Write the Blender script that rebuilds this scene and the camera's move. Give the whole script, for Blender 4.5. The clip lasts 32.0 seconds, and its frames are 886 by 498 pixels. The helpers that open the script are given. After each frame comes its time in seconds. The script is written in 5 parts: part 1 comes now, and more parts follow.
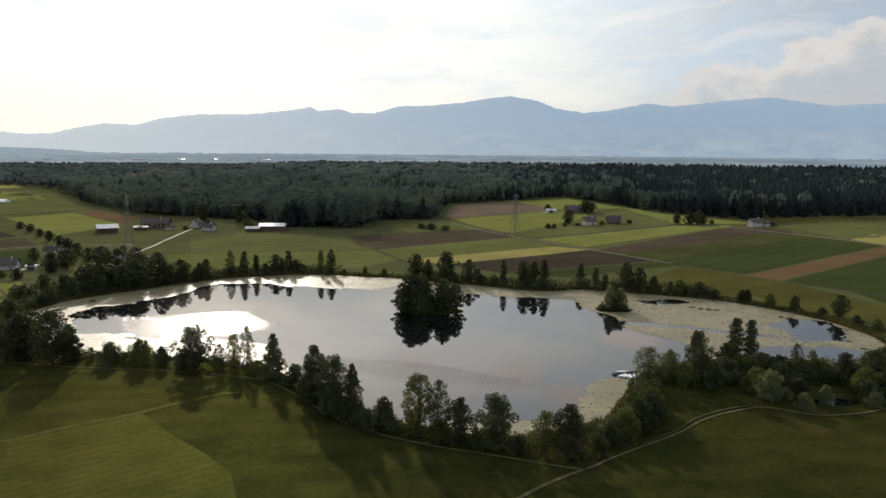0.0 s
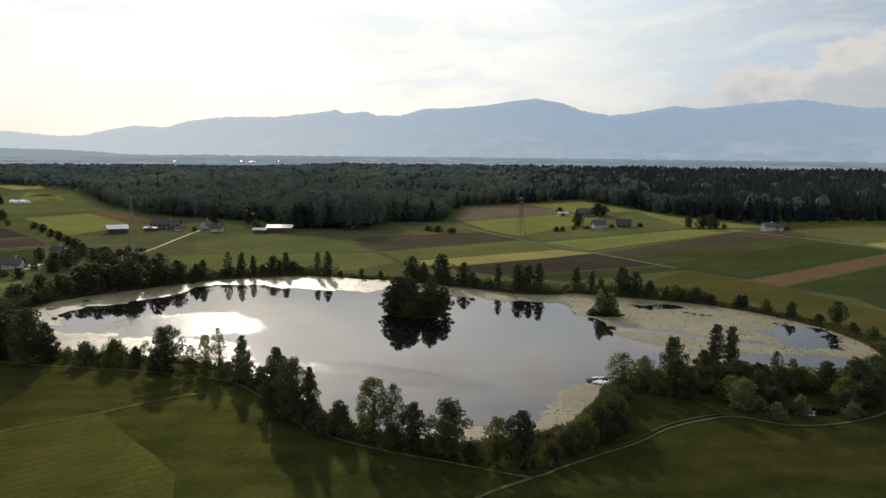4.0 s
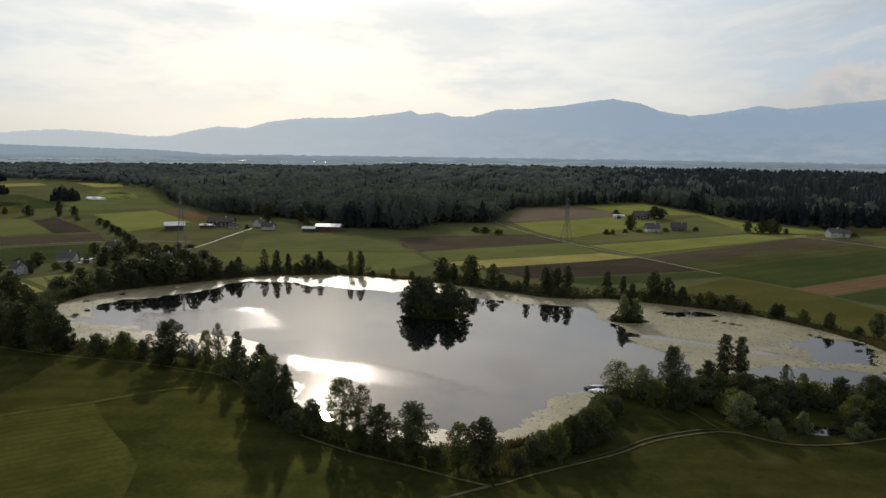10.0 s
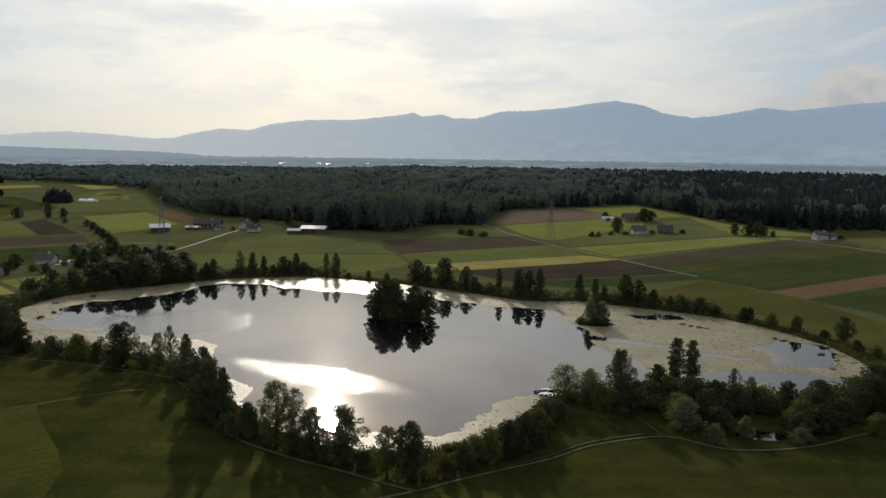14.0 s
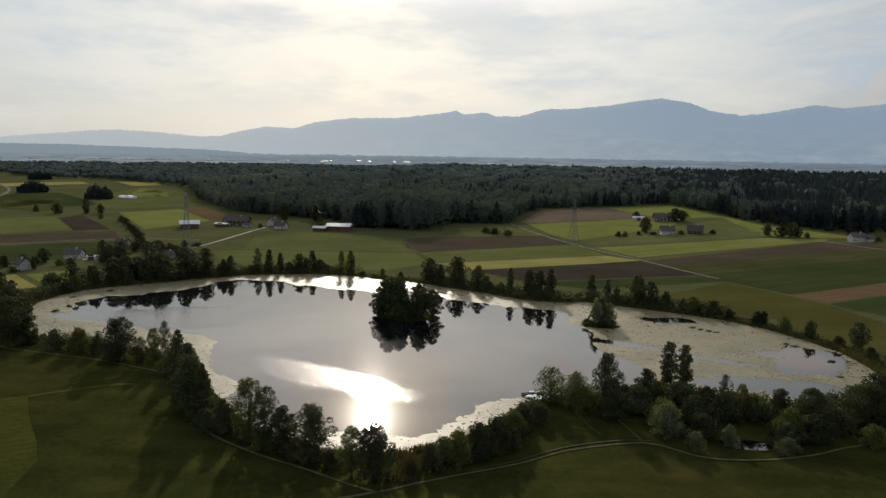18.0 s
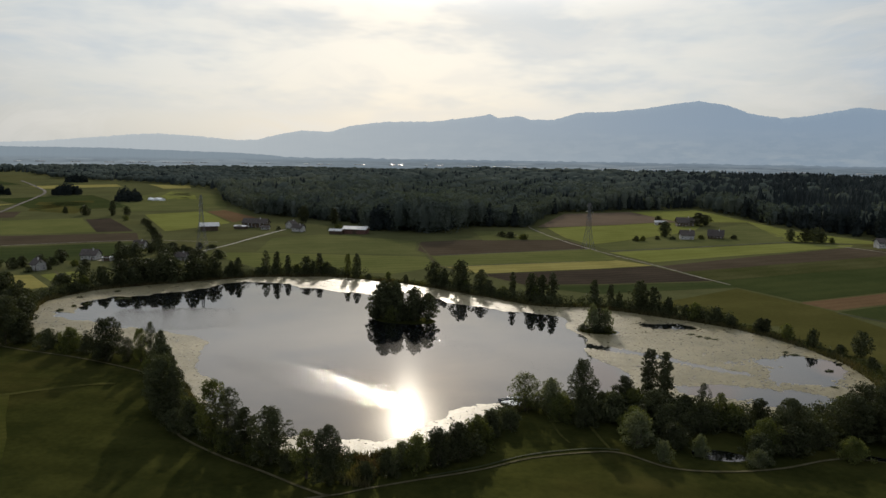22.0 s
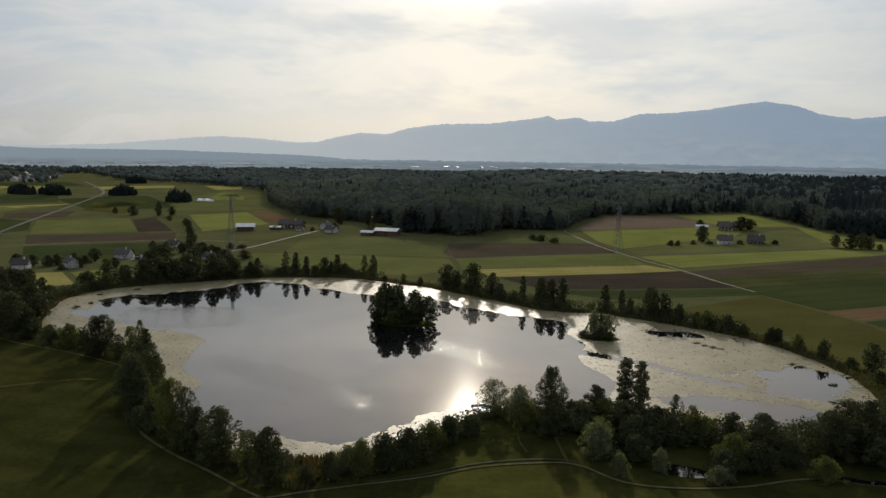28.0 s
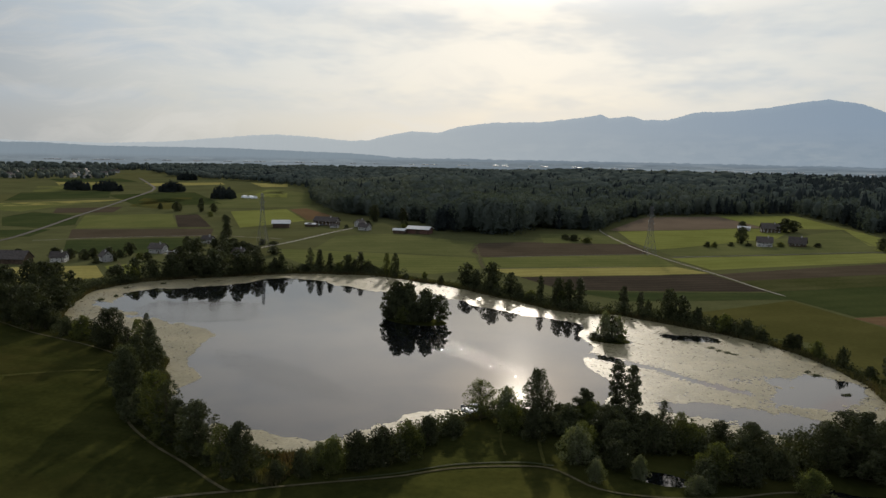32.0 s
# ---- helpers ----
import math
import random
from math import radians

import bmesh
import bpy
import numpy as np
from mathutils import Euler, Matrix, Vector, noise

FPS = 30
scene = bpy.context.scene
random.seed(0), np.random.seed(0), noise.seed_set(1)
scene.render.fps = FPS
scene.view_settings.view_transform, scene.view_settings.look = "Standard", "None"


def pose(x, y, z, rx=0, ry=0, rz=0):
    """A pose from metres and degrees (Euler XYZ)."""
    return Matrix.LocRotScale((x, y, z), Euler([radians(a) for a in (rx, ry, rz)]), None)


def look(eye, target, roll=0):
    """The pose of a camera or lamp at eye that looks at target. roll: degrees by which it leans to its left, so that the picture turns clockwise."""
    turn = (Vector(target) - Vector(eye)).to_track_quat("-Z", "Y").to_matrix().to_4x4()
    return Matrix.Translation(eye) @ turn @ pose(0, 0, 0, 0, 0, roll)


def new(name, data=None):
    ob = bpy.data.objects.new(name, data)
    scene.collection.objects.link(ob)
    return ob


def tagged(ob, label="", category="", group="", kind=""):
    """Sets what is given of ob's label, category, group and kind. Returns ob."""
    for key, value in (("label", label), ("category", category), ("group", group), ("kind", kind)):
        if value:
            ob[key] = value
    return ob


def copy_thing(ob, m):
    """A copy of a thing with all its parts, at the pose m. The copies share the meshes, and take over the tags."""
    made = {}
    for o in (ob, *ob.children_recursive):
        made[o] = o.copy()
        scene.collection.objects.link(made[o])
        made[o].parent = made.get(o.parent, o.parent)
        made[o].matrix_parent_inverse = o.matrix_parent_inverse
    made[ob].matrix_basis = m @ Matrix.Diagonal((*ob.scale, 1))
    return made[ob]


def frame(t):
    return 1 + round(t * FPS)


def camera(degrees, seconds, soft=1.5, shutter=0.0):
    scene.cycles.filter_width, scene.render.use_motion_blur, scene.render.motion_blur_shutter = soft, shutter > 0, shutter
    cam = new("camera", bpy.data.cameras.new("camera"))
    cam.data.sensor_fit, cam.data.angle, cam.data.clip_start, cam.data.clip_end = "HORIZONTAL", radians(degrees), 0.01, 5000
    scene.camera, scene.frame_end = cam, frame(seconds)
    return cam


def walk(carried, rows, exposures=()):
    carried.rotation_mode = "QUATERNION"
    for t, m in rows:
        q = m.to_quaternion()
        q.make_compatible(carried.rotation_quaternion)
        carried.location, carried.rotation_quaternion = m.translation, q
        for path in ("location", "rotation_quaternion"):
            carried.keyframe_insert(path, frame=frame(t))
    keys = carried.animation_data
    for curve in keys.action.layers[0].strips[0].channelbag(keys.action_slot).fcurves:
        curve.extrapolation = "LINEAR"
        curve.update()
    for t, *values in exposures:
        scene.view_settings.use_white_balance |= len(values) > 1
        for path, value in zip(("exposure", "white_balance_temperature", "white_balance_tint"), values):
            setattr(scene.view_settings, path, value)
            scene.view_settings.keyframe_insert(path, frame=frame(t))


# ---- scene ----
cam = camera(62.0, 32.0)
PATH = [
    (0, (1.484, -0.673, 82.358), (1.458, 1.309, 82.092), 0.5),
    (1, (6.6, 0.186, 82.418), (6.565, 2.167, 82.15), 0.5),
    (2, (11.893, 0.97, 82.33), (11.849, 2.952, 82.063), 0.5),
    (3, (16.738, 1.884, 82.152), (16.674, 3.866, 81.889), 0.6),
    (3.5, (19.148, 2.222, 82.313), (19.066, 4.204, 82.051), 0.6),
    (5.5, (28.699, 3.875, 81.869), (28.552, 5.853, 81.615), 0.6),
    (6, (30.827, 3.929, 82.175), (30.667, 5.907, 81.921), 0.6),
    (7, (36.078, 4.98, 82.182), (35.879, 6.954, 81.928), 0.7),
    (8, (40.752, 6.417, 82.156), (40.515, 8.386, 81.9), 0.7),
    (9, (45.488, 7.602, 82.219), (45.208, 9.565, 81.961), 0.8),
    (10, (50.31, 8.779, 82.232), (50.004, 10.738, 81.972), 0.8),
    (11, (55.147, 9.828, 82.741), (54.835, 11.786, 82.479), 0.7),
    (12, (59.994, 10.734, 82.749), (59.68, 12.693, 82.491), 0.8),
    (13, (64.692, 12.082, 82.741), (64.376, 14.04, 82.486), 0.9),
    (14, (69.684, 13.012, 82.635), (69.363, 14.969, 82.38), 0.8),
    (14.5, (72.015, 13.546, 82.686), (71.689, 15.503, 82.43), 0.8),
    (16.5, (81.378, 16.445, 82.888), (80.985, 18.389, 82.629), 0.9),
    (17, (83.992, 17.357, 83.06), (83.584, 19.297, 82.8), 0.9),
    (18, (88.724, 18.816, 83.154), (88.285, 20.75, 82.892), 0.9),
    (19, (93.736, 20.428, 82.969), (93.267, 22.354, 82.708), 0.9),
    (20, (98.589, 22.084, 82.913), (98.092, 24.004, 82.652), 1.0),
    (21, (103.302, 23.667, 83.119), (102.782, 25.581, 82.861), 0.9),
    (22, (108.049, 25.385, 83.223), (107.514, 27.295, 82.969), 0.9),
    (23, (112.815, 27.11, 83.222), (112.254, 29.013, 82.969), 0.8),
    (24, (117.51, 29.179, 83.334), (116.912, 31.07, 83.078), 0.8),
    (25, (122.104, 31.17, 83.529), (121.49, 33.056, 83.271), 0.8),
    (25.5, (124.172, 32.393, 83.446), (123.55, 34.276, 83.189), 0.9),
    (27.5, (133.276, 36.576, 83.719), (132.6, 38.441, 83.465), 0.8),
    (28, (135.45, 37.414, 83.651), (134.758, 39.273, 83.4), 0.9),
    (29, (139.967, 39.347, 83.676), (139.237, 41.193, 83.429), 0.9),
    (30, (144.535, 41.827, 83.763), (143.758, 43.654, 83.516), 0.9),
    (31, (148.958, 44.554, 83.557), (148.146, 46.365, 83.306), 1.0),
    (32, (153.408, 47.004, 83.669), (152.585, 48.809, 83.412), 1.1),
]
walk(cam, [(t, look(eye, target, roll)) for t, eye, target, roll in PATH],
     exposures=[(0.0, 0.1), (5.0, 0.02), (12.0, -0.2), (20.0, -0.32), (32.0, -0.38)])

# ---------------- world, sun and exposure ----------------
SUN_AZ, SUN_EL = -18.3, 20.6          # degrees; azimuth from +y towards +x
sun_dir = Vector((math.sin(radians(SUN_AZ)) * math.cos(radians(SUN_EL)),
                  math.cos(radians(SUN_AZ)) * math.cos(radians(SUN_EL)), math.sin(radians(SUN_EL))))


class Nodes:
    """Short hand for building a node tree."""

    def __init__(self, tree):
        self.tree = tree
        tree.nodes.clear()

    def add(self, kind, values=(), operation=""):
        node = self.tree.nodes.new(kind)
        if operation:
            node.operation = operation
        for slot, value in dict(values).items():
            if isinstance(value, bpy.types.NodeSocket):
                self.tree.links.new(value, node.inputs[slot])
            else:
                node.inputs[slot].default_value = value
        return node

    def link(self, a, b):
        self.tree.links.new(a, b)

    def math(self, operation, a, b=0.0, c=0.0, clamp=False):
        node = self.add("ShaderNodeMath", {0: a, 1: b, 2: c}, operation)
        node.use_clamp = clamp
        return node.outputs[0]

    def ramp(self, value, lo, hi):
        node = self.add("ShaderNodeMapRange", {0: value, 1: lo, 2: hi, 3: 0.0, 4: 1.0})
        node.interpolation_type = "SMOOTHSTEP"
        return node.outputs[0]

    def mix(self, factor, a, b, blend="MIX"):
        node = self.add("ShaderNodeMix")
        node.data_type, node.blend_type = "RGBA", blend
        for slot, value in ((0, factor), (6, a), (7, b)):
            if isinstance(value, bpy.types.NodeSocket):
                self.tree.links.new(value, node.inputs[slot])
            elif slot:
                node.inputs[slot].default_value = (*value[:3], 1)
            else:
                node.inputs[slot].default_value = value
        return node.outputs[2]

    def noise(self, vector, scale, detail=3.0, rough=0.55):
        return self.add("ShaderNodeTexNoise", {"Vector": vector, "Scale": scale, "Detail": detail, "Roughness": rough}).outputs[0]


world = bpy.data.worlds.new("world")
scene.world = world
world.use_nodes = True
n = Nodes(world.node_tree)
sky = n.add("ShaderNodeTexSky")
sky.sky_type, sky.sun_disc = "NISHITA", False
sky.sun_elevation, sky.sun_rotation = radians(SUN_EL), radians(SUN_AZ)
sky.altitude, sky.air_density, sky.dust_density, sky.ozone_density = 500.0, 1.2, 4.0, 1.0
coord = n.add("ShaderNodeTexCoord").outputs["Generated"]
split = n.add("ShaderNodeSeparateXYZ", {0: coord})
degree = 180 / math.pi
az = n.math("MULTIPLY", n.math("ARCTAN2", split.outputs[0], split.outputs[1]), degree)
el = n.math("MULTIPLY", n.math("ARCSINE", split.outputs[2]), degree)
aim = n.math("MAXIMUM", n.add("ShaderNodeVectorMath", {0: coord, 1: tuple(sun_dir)}, operation="DOT_PRODUCT").outputs["Value"], 0.0)


def sky_noise(wide, high, shift, detail=7.0, rough=0.6):
    """Cloud texture that repeats about every wide and high degrees."""
    where = n.add("ShaderNodeCombineXYZ", {0: n.math("DIVIDE", az, wide), 1: n.math("DIVIDE", el, high), 2: shift}).outputs[0]
    return n.noise(where, 1.0, detail, rough)


# hazy evening sky: white towards the sun, grey-blue away from it, cream along the horizon
sunward = n.ramp(aim, 0.70, 0.955)
tone = n.mix(sunward, (3.9, 4.6, 5.5), (8.4, 8.9, 9.0))
tone = n.mix(n.math("MULTIPLY", n.ramp(el, 7.0, 0.0), 0.75), tone, n.mix(sunward, (5.2, 5.5, 5.6), (7.9, 8.2, 7.8)))
tone = n.mix(n.ramp(el, 10.0, 24.0), tone, n.mix(sunward, (7.6, 7.8, 8.4), (11.2, 11.0, 10.8)))
tone = n.mix(n.ramp(el, 26.0, 55.0), tone, (6.4, 6.9, 7.8))
base = n.mix(0.10, tone, sky.outputs[0])
# streaks of high cloud
bend = n.math("MULTIPLY", n.math("SUBTRACT", sky_noise(16, 9, 2.0, 2.0), 0.5), 9.0)
streak_at = n.add("ShaderNodeCombineXYZ", {0: n.math("DIVIDE", az, 11.0), 1: n.math("DIVIDE", n.math("ADD", n.math("ADD", el, n.math("MULTIPLY", az, -0.07)), bend), 2.3), 2: 4.0}).outputs[0]
streak = n.ramp(n.noise(streak_at, 1.0, 8.0, 0.62), 0.44, 0.66)
gap = n.ramp(sky_noise(14, 4.0, 7.0, 4.0), 0.42, 0.62)
base = n.mix(n.math("MULTIPLY", n.math("MULTIPLY", gap, n.ramp(el, 1.5, 5.0)), 0.45), base, (5.7, 6.8, 8.0))
base = n.mix(n.math("MULTIPLY", n.math("MULTIPLY", streak, n.ramp(el, 20.0, 12.0)), 0.46), base, n.mix(sunward, (7.2, 7.1, 6.8), (10.4, 10.1, 9.4)))
# bank of heaped cloud low in the east, with lit upper rims
lumps = n.math("MULTIPLY", n.math("SUBTRACT", sky_noise(3.4, 2.2, 9.0, 6.0, 0.58), 0.5), 6.5)
crest = n.math("ADD", n.math("SUBTRACT", el, n.math("ADD", 5.4, n.math("MULTIPLY", n.math("SUBTRACT", az, 18.0), 0.264))), lumps)
east = n.math("MULTIPLY", n.ramp(az, 12.0, 20.0), n.ramp(az, 80.0, 60.0))
base = n.mix(n.math("MULTIPLY", n.math("MULTIPLY", n.ramp(crest, 0.35, -0.5), east), 0.62), base, (4.9, 4.95, 5.0))
rim = n.math("MULTIPLY", n.ramp(crest, 0.5, -0.3), n.ramp(crest, -2.4, -0.5))
base = n.mix(n.math("MULTIPLY", n.math("MULTIPLY", rim, east), 0.6), base, (7.8, 7.3, 6.7))
# small fair-weather puffs higher up
for puff_az, puff_el, wide, high in ((5.0, 17.0, 2.2, 1.5), (9.5, 18.6, 3.0, 1.1), (-3.0, 16.6, 2.0, 1.4), (14.0, 14.0, 2.6, 0.8)):
    da, de = n.math("DIVIDE", n.math("SUBTRACT", az, puff_az), wide), n.math("DIVIDE", n.math("SUBTRACT", el, puff_el), high)
    away = n.math("ADD", n.math("SQRT", n.math("ADD", n.math("MULTIPLY", da, da), n.math("MULTIPLY", de, de))), n.math("MULTIPLY", lumps, 0.22))
    base = n.mix(n.math("MULTIPLY", n.ramp(away, 1.15, 0.45), 0.85), base, (10.5, 9.2, 8.6))
# bright ring of thin cloud lit from behind by the sun
glow = n.add("ShaderNodeVectorMath", {0: (1.0, 0.90, 0.72), 3: n.math("MULTIPLY", n.math("POWER", aim, 1700.0), 85.0)}, operation="SCALE").outputs[0]
ring = n.add("ShaderNodeVectorMath", {0: (1.0, 0.72, 0.42), 3: n.math("MULTIPLY", n.math("POWER", aim, 260.0), 15.0)}, operation="SCALE").outputs[0]
# added glow, mostly above the view, to brighten what the water mirrors
unseen_glow = n.add("ShaderNodeVectorMath", {0: (1.0, 0.93, 0.86), 3: n.math("MULTIPLY", n.math("MULTIPLY", n.math("POWER", aim, 11.0), n.ramp(el, 9.5, 15.0)), 9.5)}, operation="SCALE").outputs[0]
total = n.mix(1.0, n.mix(1.0, n.mix(1.0, base, unseen_glow, "ADD"), glow, "ADD"), ring, "ADD")
back = n.add("ShaderNodeBackground", {0: total, 1: 0.10})
n.link(back.outputs[0], n.add("ShaderNodeOutputWorld").inputs[0])

sun_lamp = bpy.data.lights.new("sun", "SUN")
sun_lamp.energy, sun_lamp.angle, sun_lamp.color = 4.2, radians(1.4), (1.0, 0.90, 0.76)
sun = new("sun", sun_lamp)
sun.matrix_world = look(sun_dir * 500, (0, 0, 0))


# ---------------- materials ----------------
def material(name, dark, light, scale=0.5, rough=0.8, fine=6.0, bump=0.3, metal=0.0, stripe=None, third=None, vary=0.0, island=0.0,
             through_light=0.0, spec=0.12, sheen=0.0):
    """Two-scale mottled surface; stripe = (degrees, spacing, depth); vary: by object, island: by loose piece."""
    m = bpy.data.materials.new(name)
    m.use_nodes = True
    n = Nodes(m.node_tree)
    place = n.add("ShaderNodeNewGeometry").outputs["Position"]
    coarse, small = n.noise(place, scale, 4.0), n.noise(place, fine, 3.0)
    colour = n.mix(n.ramp(n.math("ADD", n.math("MULTIPLY", coarse, 0.65), n.math("MULTIPLY", small, 0.35)), 0.34, 0.66), dark, light)
    if third:
        colour = n.mix(n.math("MULTIPLY", n.ramp(n.noise(place, scale * 0.23, 5.0, 0.6), 0.5, 0.72), 0.8), colour, third)
    height = small
    if stripe:
        turned = n.add("ShaderNodeMapping", {0: place, 2: (0, 0, radians(-stripe[0]))}).outputs[0]
        across = n.add("ShaderNodeSeparateXYZ", {0: turned}).outputs[1]
        wobble = n.math("ADD", across, n.math("MULTIPLY", n.noise(place, 0.03, 2.0), stripe[1] * 1.5))
        line = n.math("SINE", n.math("MULTIPLY", wobble, 2 * math.pi / stripe[1]))
        colour = n.mix(n.math("MULTIPLY", n.ramp(line, -0.6, 0.9), stripe[2]), colour, tuple(c * 0.55 for c in dark))
    for amount, value in ((vary, n.add("ShaderNodeObjectInfo").outputs["Random"] if vary else None),
                          (island, n.add("ShaderNodeNewGeometry").outputs["Random Per Island"] if island else None)):
        if amount:
            gain = n.math("ADD", 1 - amount, n.math("MULTIPLY", value, 2 * amount))
            colour = n.add("ShaderNodeVectorMath", {0: colour, 3: gain}, operation="SCALE").outputs[0]
    shade = n.add("ShaderNodeBsdfPrincipled", {"Base Color": colour, "Roughness": rough, "Metallic": metal, "Specular IOR Level": spec})
    if bump:
        n.link(n.add("ShaderNodeBump", {"Strength": bump, "Distance": 0.1, "Height": height}).outputs[0], shade.inputs["Normal"])
    result = shade.outputs[0]
    if sheen:
        # light skimming the blades towards the viewer
        skim = n.add("ShaderNodeBsdfAnisotropic", {"Color": n.mix(1.0, colour, (1.0, 1.0, 0.9), "MULTIPLY"), "Roughness": 0.62})
        result = n.add("ShaderNodeMixShader", {0: sheen, 1: result, 2: skim.outputs[0]}).outputs[0]
    if through_light:
        lucent = n.add("ShaderNodeBsdfTranslucent", {0: n.mix(1.0, colour, (1.3, 1.35, 0.5), "MULTIPLY")})
        result = n.add("ShaderNodeMixShader", {0: through_light, 1: result, 2: lucent.outputs[0]}).outputs[0]
    n.link(result, n.add("ShaderNodeOutputMaterial").inputs[0])
    return m


M = {
    "meadow": material("meadow_grass", (0.017, 0.020, 0.006), (0.033, 0.035, 0.010), 0.05, 0.95, 0.55, 0.8, third=(0.047, 0.041, 0.013), stripe=(9, 13, 0.2), spec=0.0, sheen=0.22),
    "path": material("gravel_path", (0.056, 0.051, 0.027), (0.090, 0.081, 0.048), 0.4, 0.9, 5.0, 0.3, spec=0.0),
    "track": material("field_road", (0.12, 0.112, 0.085), (0.18, 0.168, 0.135), 0.2, 0.85, 3.0, 0.2, spec=0.05),
    "road": material("farm_road", (0.20, 0.19, 0.16), (0.28, 0.265, 0.23), 0.2, 0.85, 3.0, 0.2),
    "ditch": material("ditch_grass", (0.018, 0.022, 0.008), (0.03, 0.036, 0.012), 0.3, 0.95, 3.0, 0.4),
    "bark": material("bark", (0.045, 0.036, 0.026), (0.10, 0.085, 0.065), 1.5, 0.9, 9.0, 0.5),
    "leaf": material("alder_leaves", (0.033, 0.038, 0.020), (0.062, 0.067, 0.034), 0.22, 0.6, 2.0, 0, vary=0.25, island=0.25, spec=0.02, through_light=0.16),
    "leaf_light": material("poplar_leaves", (0.050, 0.058, 0.022), (0.094, 0.102, 0.038), 0.25, 0.6, 2.5, 0, vary=0.2, island=0.22, spec=0.02, through_light=0.35),
    "leaf_pale": material("willow_leaves", (0.070, 0.080, 0.044), (0.125, 0.132, 0.080), 0.25, 0.6, 2.5, 0, vary=0.2, island=0.22, spec=0.02, through_light=0.3),
    # forest greens lifted and blued: distance haze put into the base colour
    "wood_far": material("haze_lifted_crowns", (0.056, 0.070, 0.064), (0.094, 0.108, 0.090), 0.012, 0.9, 0.05, 0.0, third=(0.132, 0.140, 0.098), island=0.15, through_light=0.15, spec=0.0),
    "wood_spray": material("haze_lifted_sprays", (0.056, 0.070, 0.064), (0.094, 0.108, 0.090), 0.012, 0.9, 0.05, 0.0, third=(0.132, 0.140, 0.098), island=0.07, through_light=0.15, spec=0.0),
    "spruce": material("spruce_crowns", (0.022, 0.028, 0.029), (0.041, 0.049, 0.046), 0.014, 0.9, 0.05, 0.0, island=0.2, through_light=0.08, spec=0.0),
    "reed": material("reeds", (0.052, 0.050, 0.022), (0.095, 0.084, 0.040), 0.12, 0.8, 2.0, 0, third=(0.075, 0.044, 0.026), island=0.3, through_light=0.25),
    "pads": material("lily_pads", (0.135, 0.118, 0.062), (0.200, 0.176, 0.098), 0.06, 0.50, 1.2, 0, island=0.14, spec=0.17),
    "wall_white": material("white_render", (0.34, 0.335, 0.32), (0.46, 0.45, 0.43), 0.5, 0.85, 5.0, 0.1, vary=0.06),
    "wall_wood": material("dark_boards", (0.055, 0.040, 0.028), (0.11, 0.08, 0.055), 0.8, 0.85, 7.0, 0.3, vary=0.15),
    "wall_red": material("red_boards", (0.095, 0.052, 0.042), (0.14, 0.08, 0.065), 0.8, 0.85, 7.0, 0.2),
    "roof_tile": material("brown_roof_tiles", (0.048, 0.041, 0.037), (0.085, 0.072, 0.065), 0.7, 0.7, 6.0, 0.4, vary=0.2),
    "roof_metal": material("pale_sheet_roof", (0.40, 0.40, 0.40), (0.52, 0.52, 0.51), 0.4, 0.35, 4.0, 0.05, metal=0.2),
    "window": material("window_glass", (0.02, 0.024, 0.03), (0.04, 0.045, 0.05), 2.0, 0.08, 6.0, 0, spec=0.6),
    "trim": material("white_trim", (0.70, 0.69, 0.66), (0.80, 0.79, 0.76), 2.0, 0.6, 8.0, 0),
    "steel": material("galvanised_steel", (0.10, 0.105, 0.11), (0.16, 0.165, 0.17), 0.6, 0.6, 4.0, 0, metal=0.3),
    "boat_light": material("pale_boat_paint", (0.55, 0.55, 0.53), (0.72, 0.72, 0.70), 1.0, 0.4, 5.0, 0.05, vary=0.1),
    "car_red": material("red_car_paint", (0.20, 0.02, 0.015), (0.26, 0.03, 0.02), 1.0, 0.35, 5.0, 0.0, spec=0.4),
    "tyre": material("black_rubber", (0.015, 0.015, 0.015), (0.03, 0.03, 0.03), 2.0, 0.8, 8.0, 0.1),
    "boat_dark": material("dark_boat_paint", (0.05, 0.06, 0.07), (0.10, 0.11, 0.12), 1.0, 0.4, 5.0, 0.05),
    "planks": material("weathered_planks", (0.17, 0.14, 0.11), (0.28, 0.25, 0.20), 1.2, 0.85, 8.0, 0.3, vary=0.15),
    "ballast": material("railway_ballast", (0.040, 0.036, 0.027), (0.065, 0.059, 0.046), 0.3, 0.9, 4.0, 0.3),
    "mown": material("mown_grass", (0.026, 0.030, 0.008), (0.046, 0.048, 0.013), 0.06, 0.95, 0.6, 0.8, third=(0.052, 0.046, 0.014), stripe=(41, 3.6, 0.18), spec=0.0, sheen=0.24),
    "swath": material("dry_mown_edge", (0.034, 0.036, 0.011), (0.058, 0.056, 0.018), 0.3, 0.95, 1.5, 0.5, spec=0.0, sheen=0.22),
    "white_film": material("white_film_tunnel", (0.74, 0.75, 0.75), (0.84, 0.85, 0.85), 0.5, 0.4, 4.0, 0.05),
}


def crop(name, dark, light, angle, spacing=9.0, depth=0.25, third=None):
    return material(name, dark, light, 0.02, 0.95, 0.5, 0.3, stripe=(angle, spacing, depth), third=third, spec=0.0)


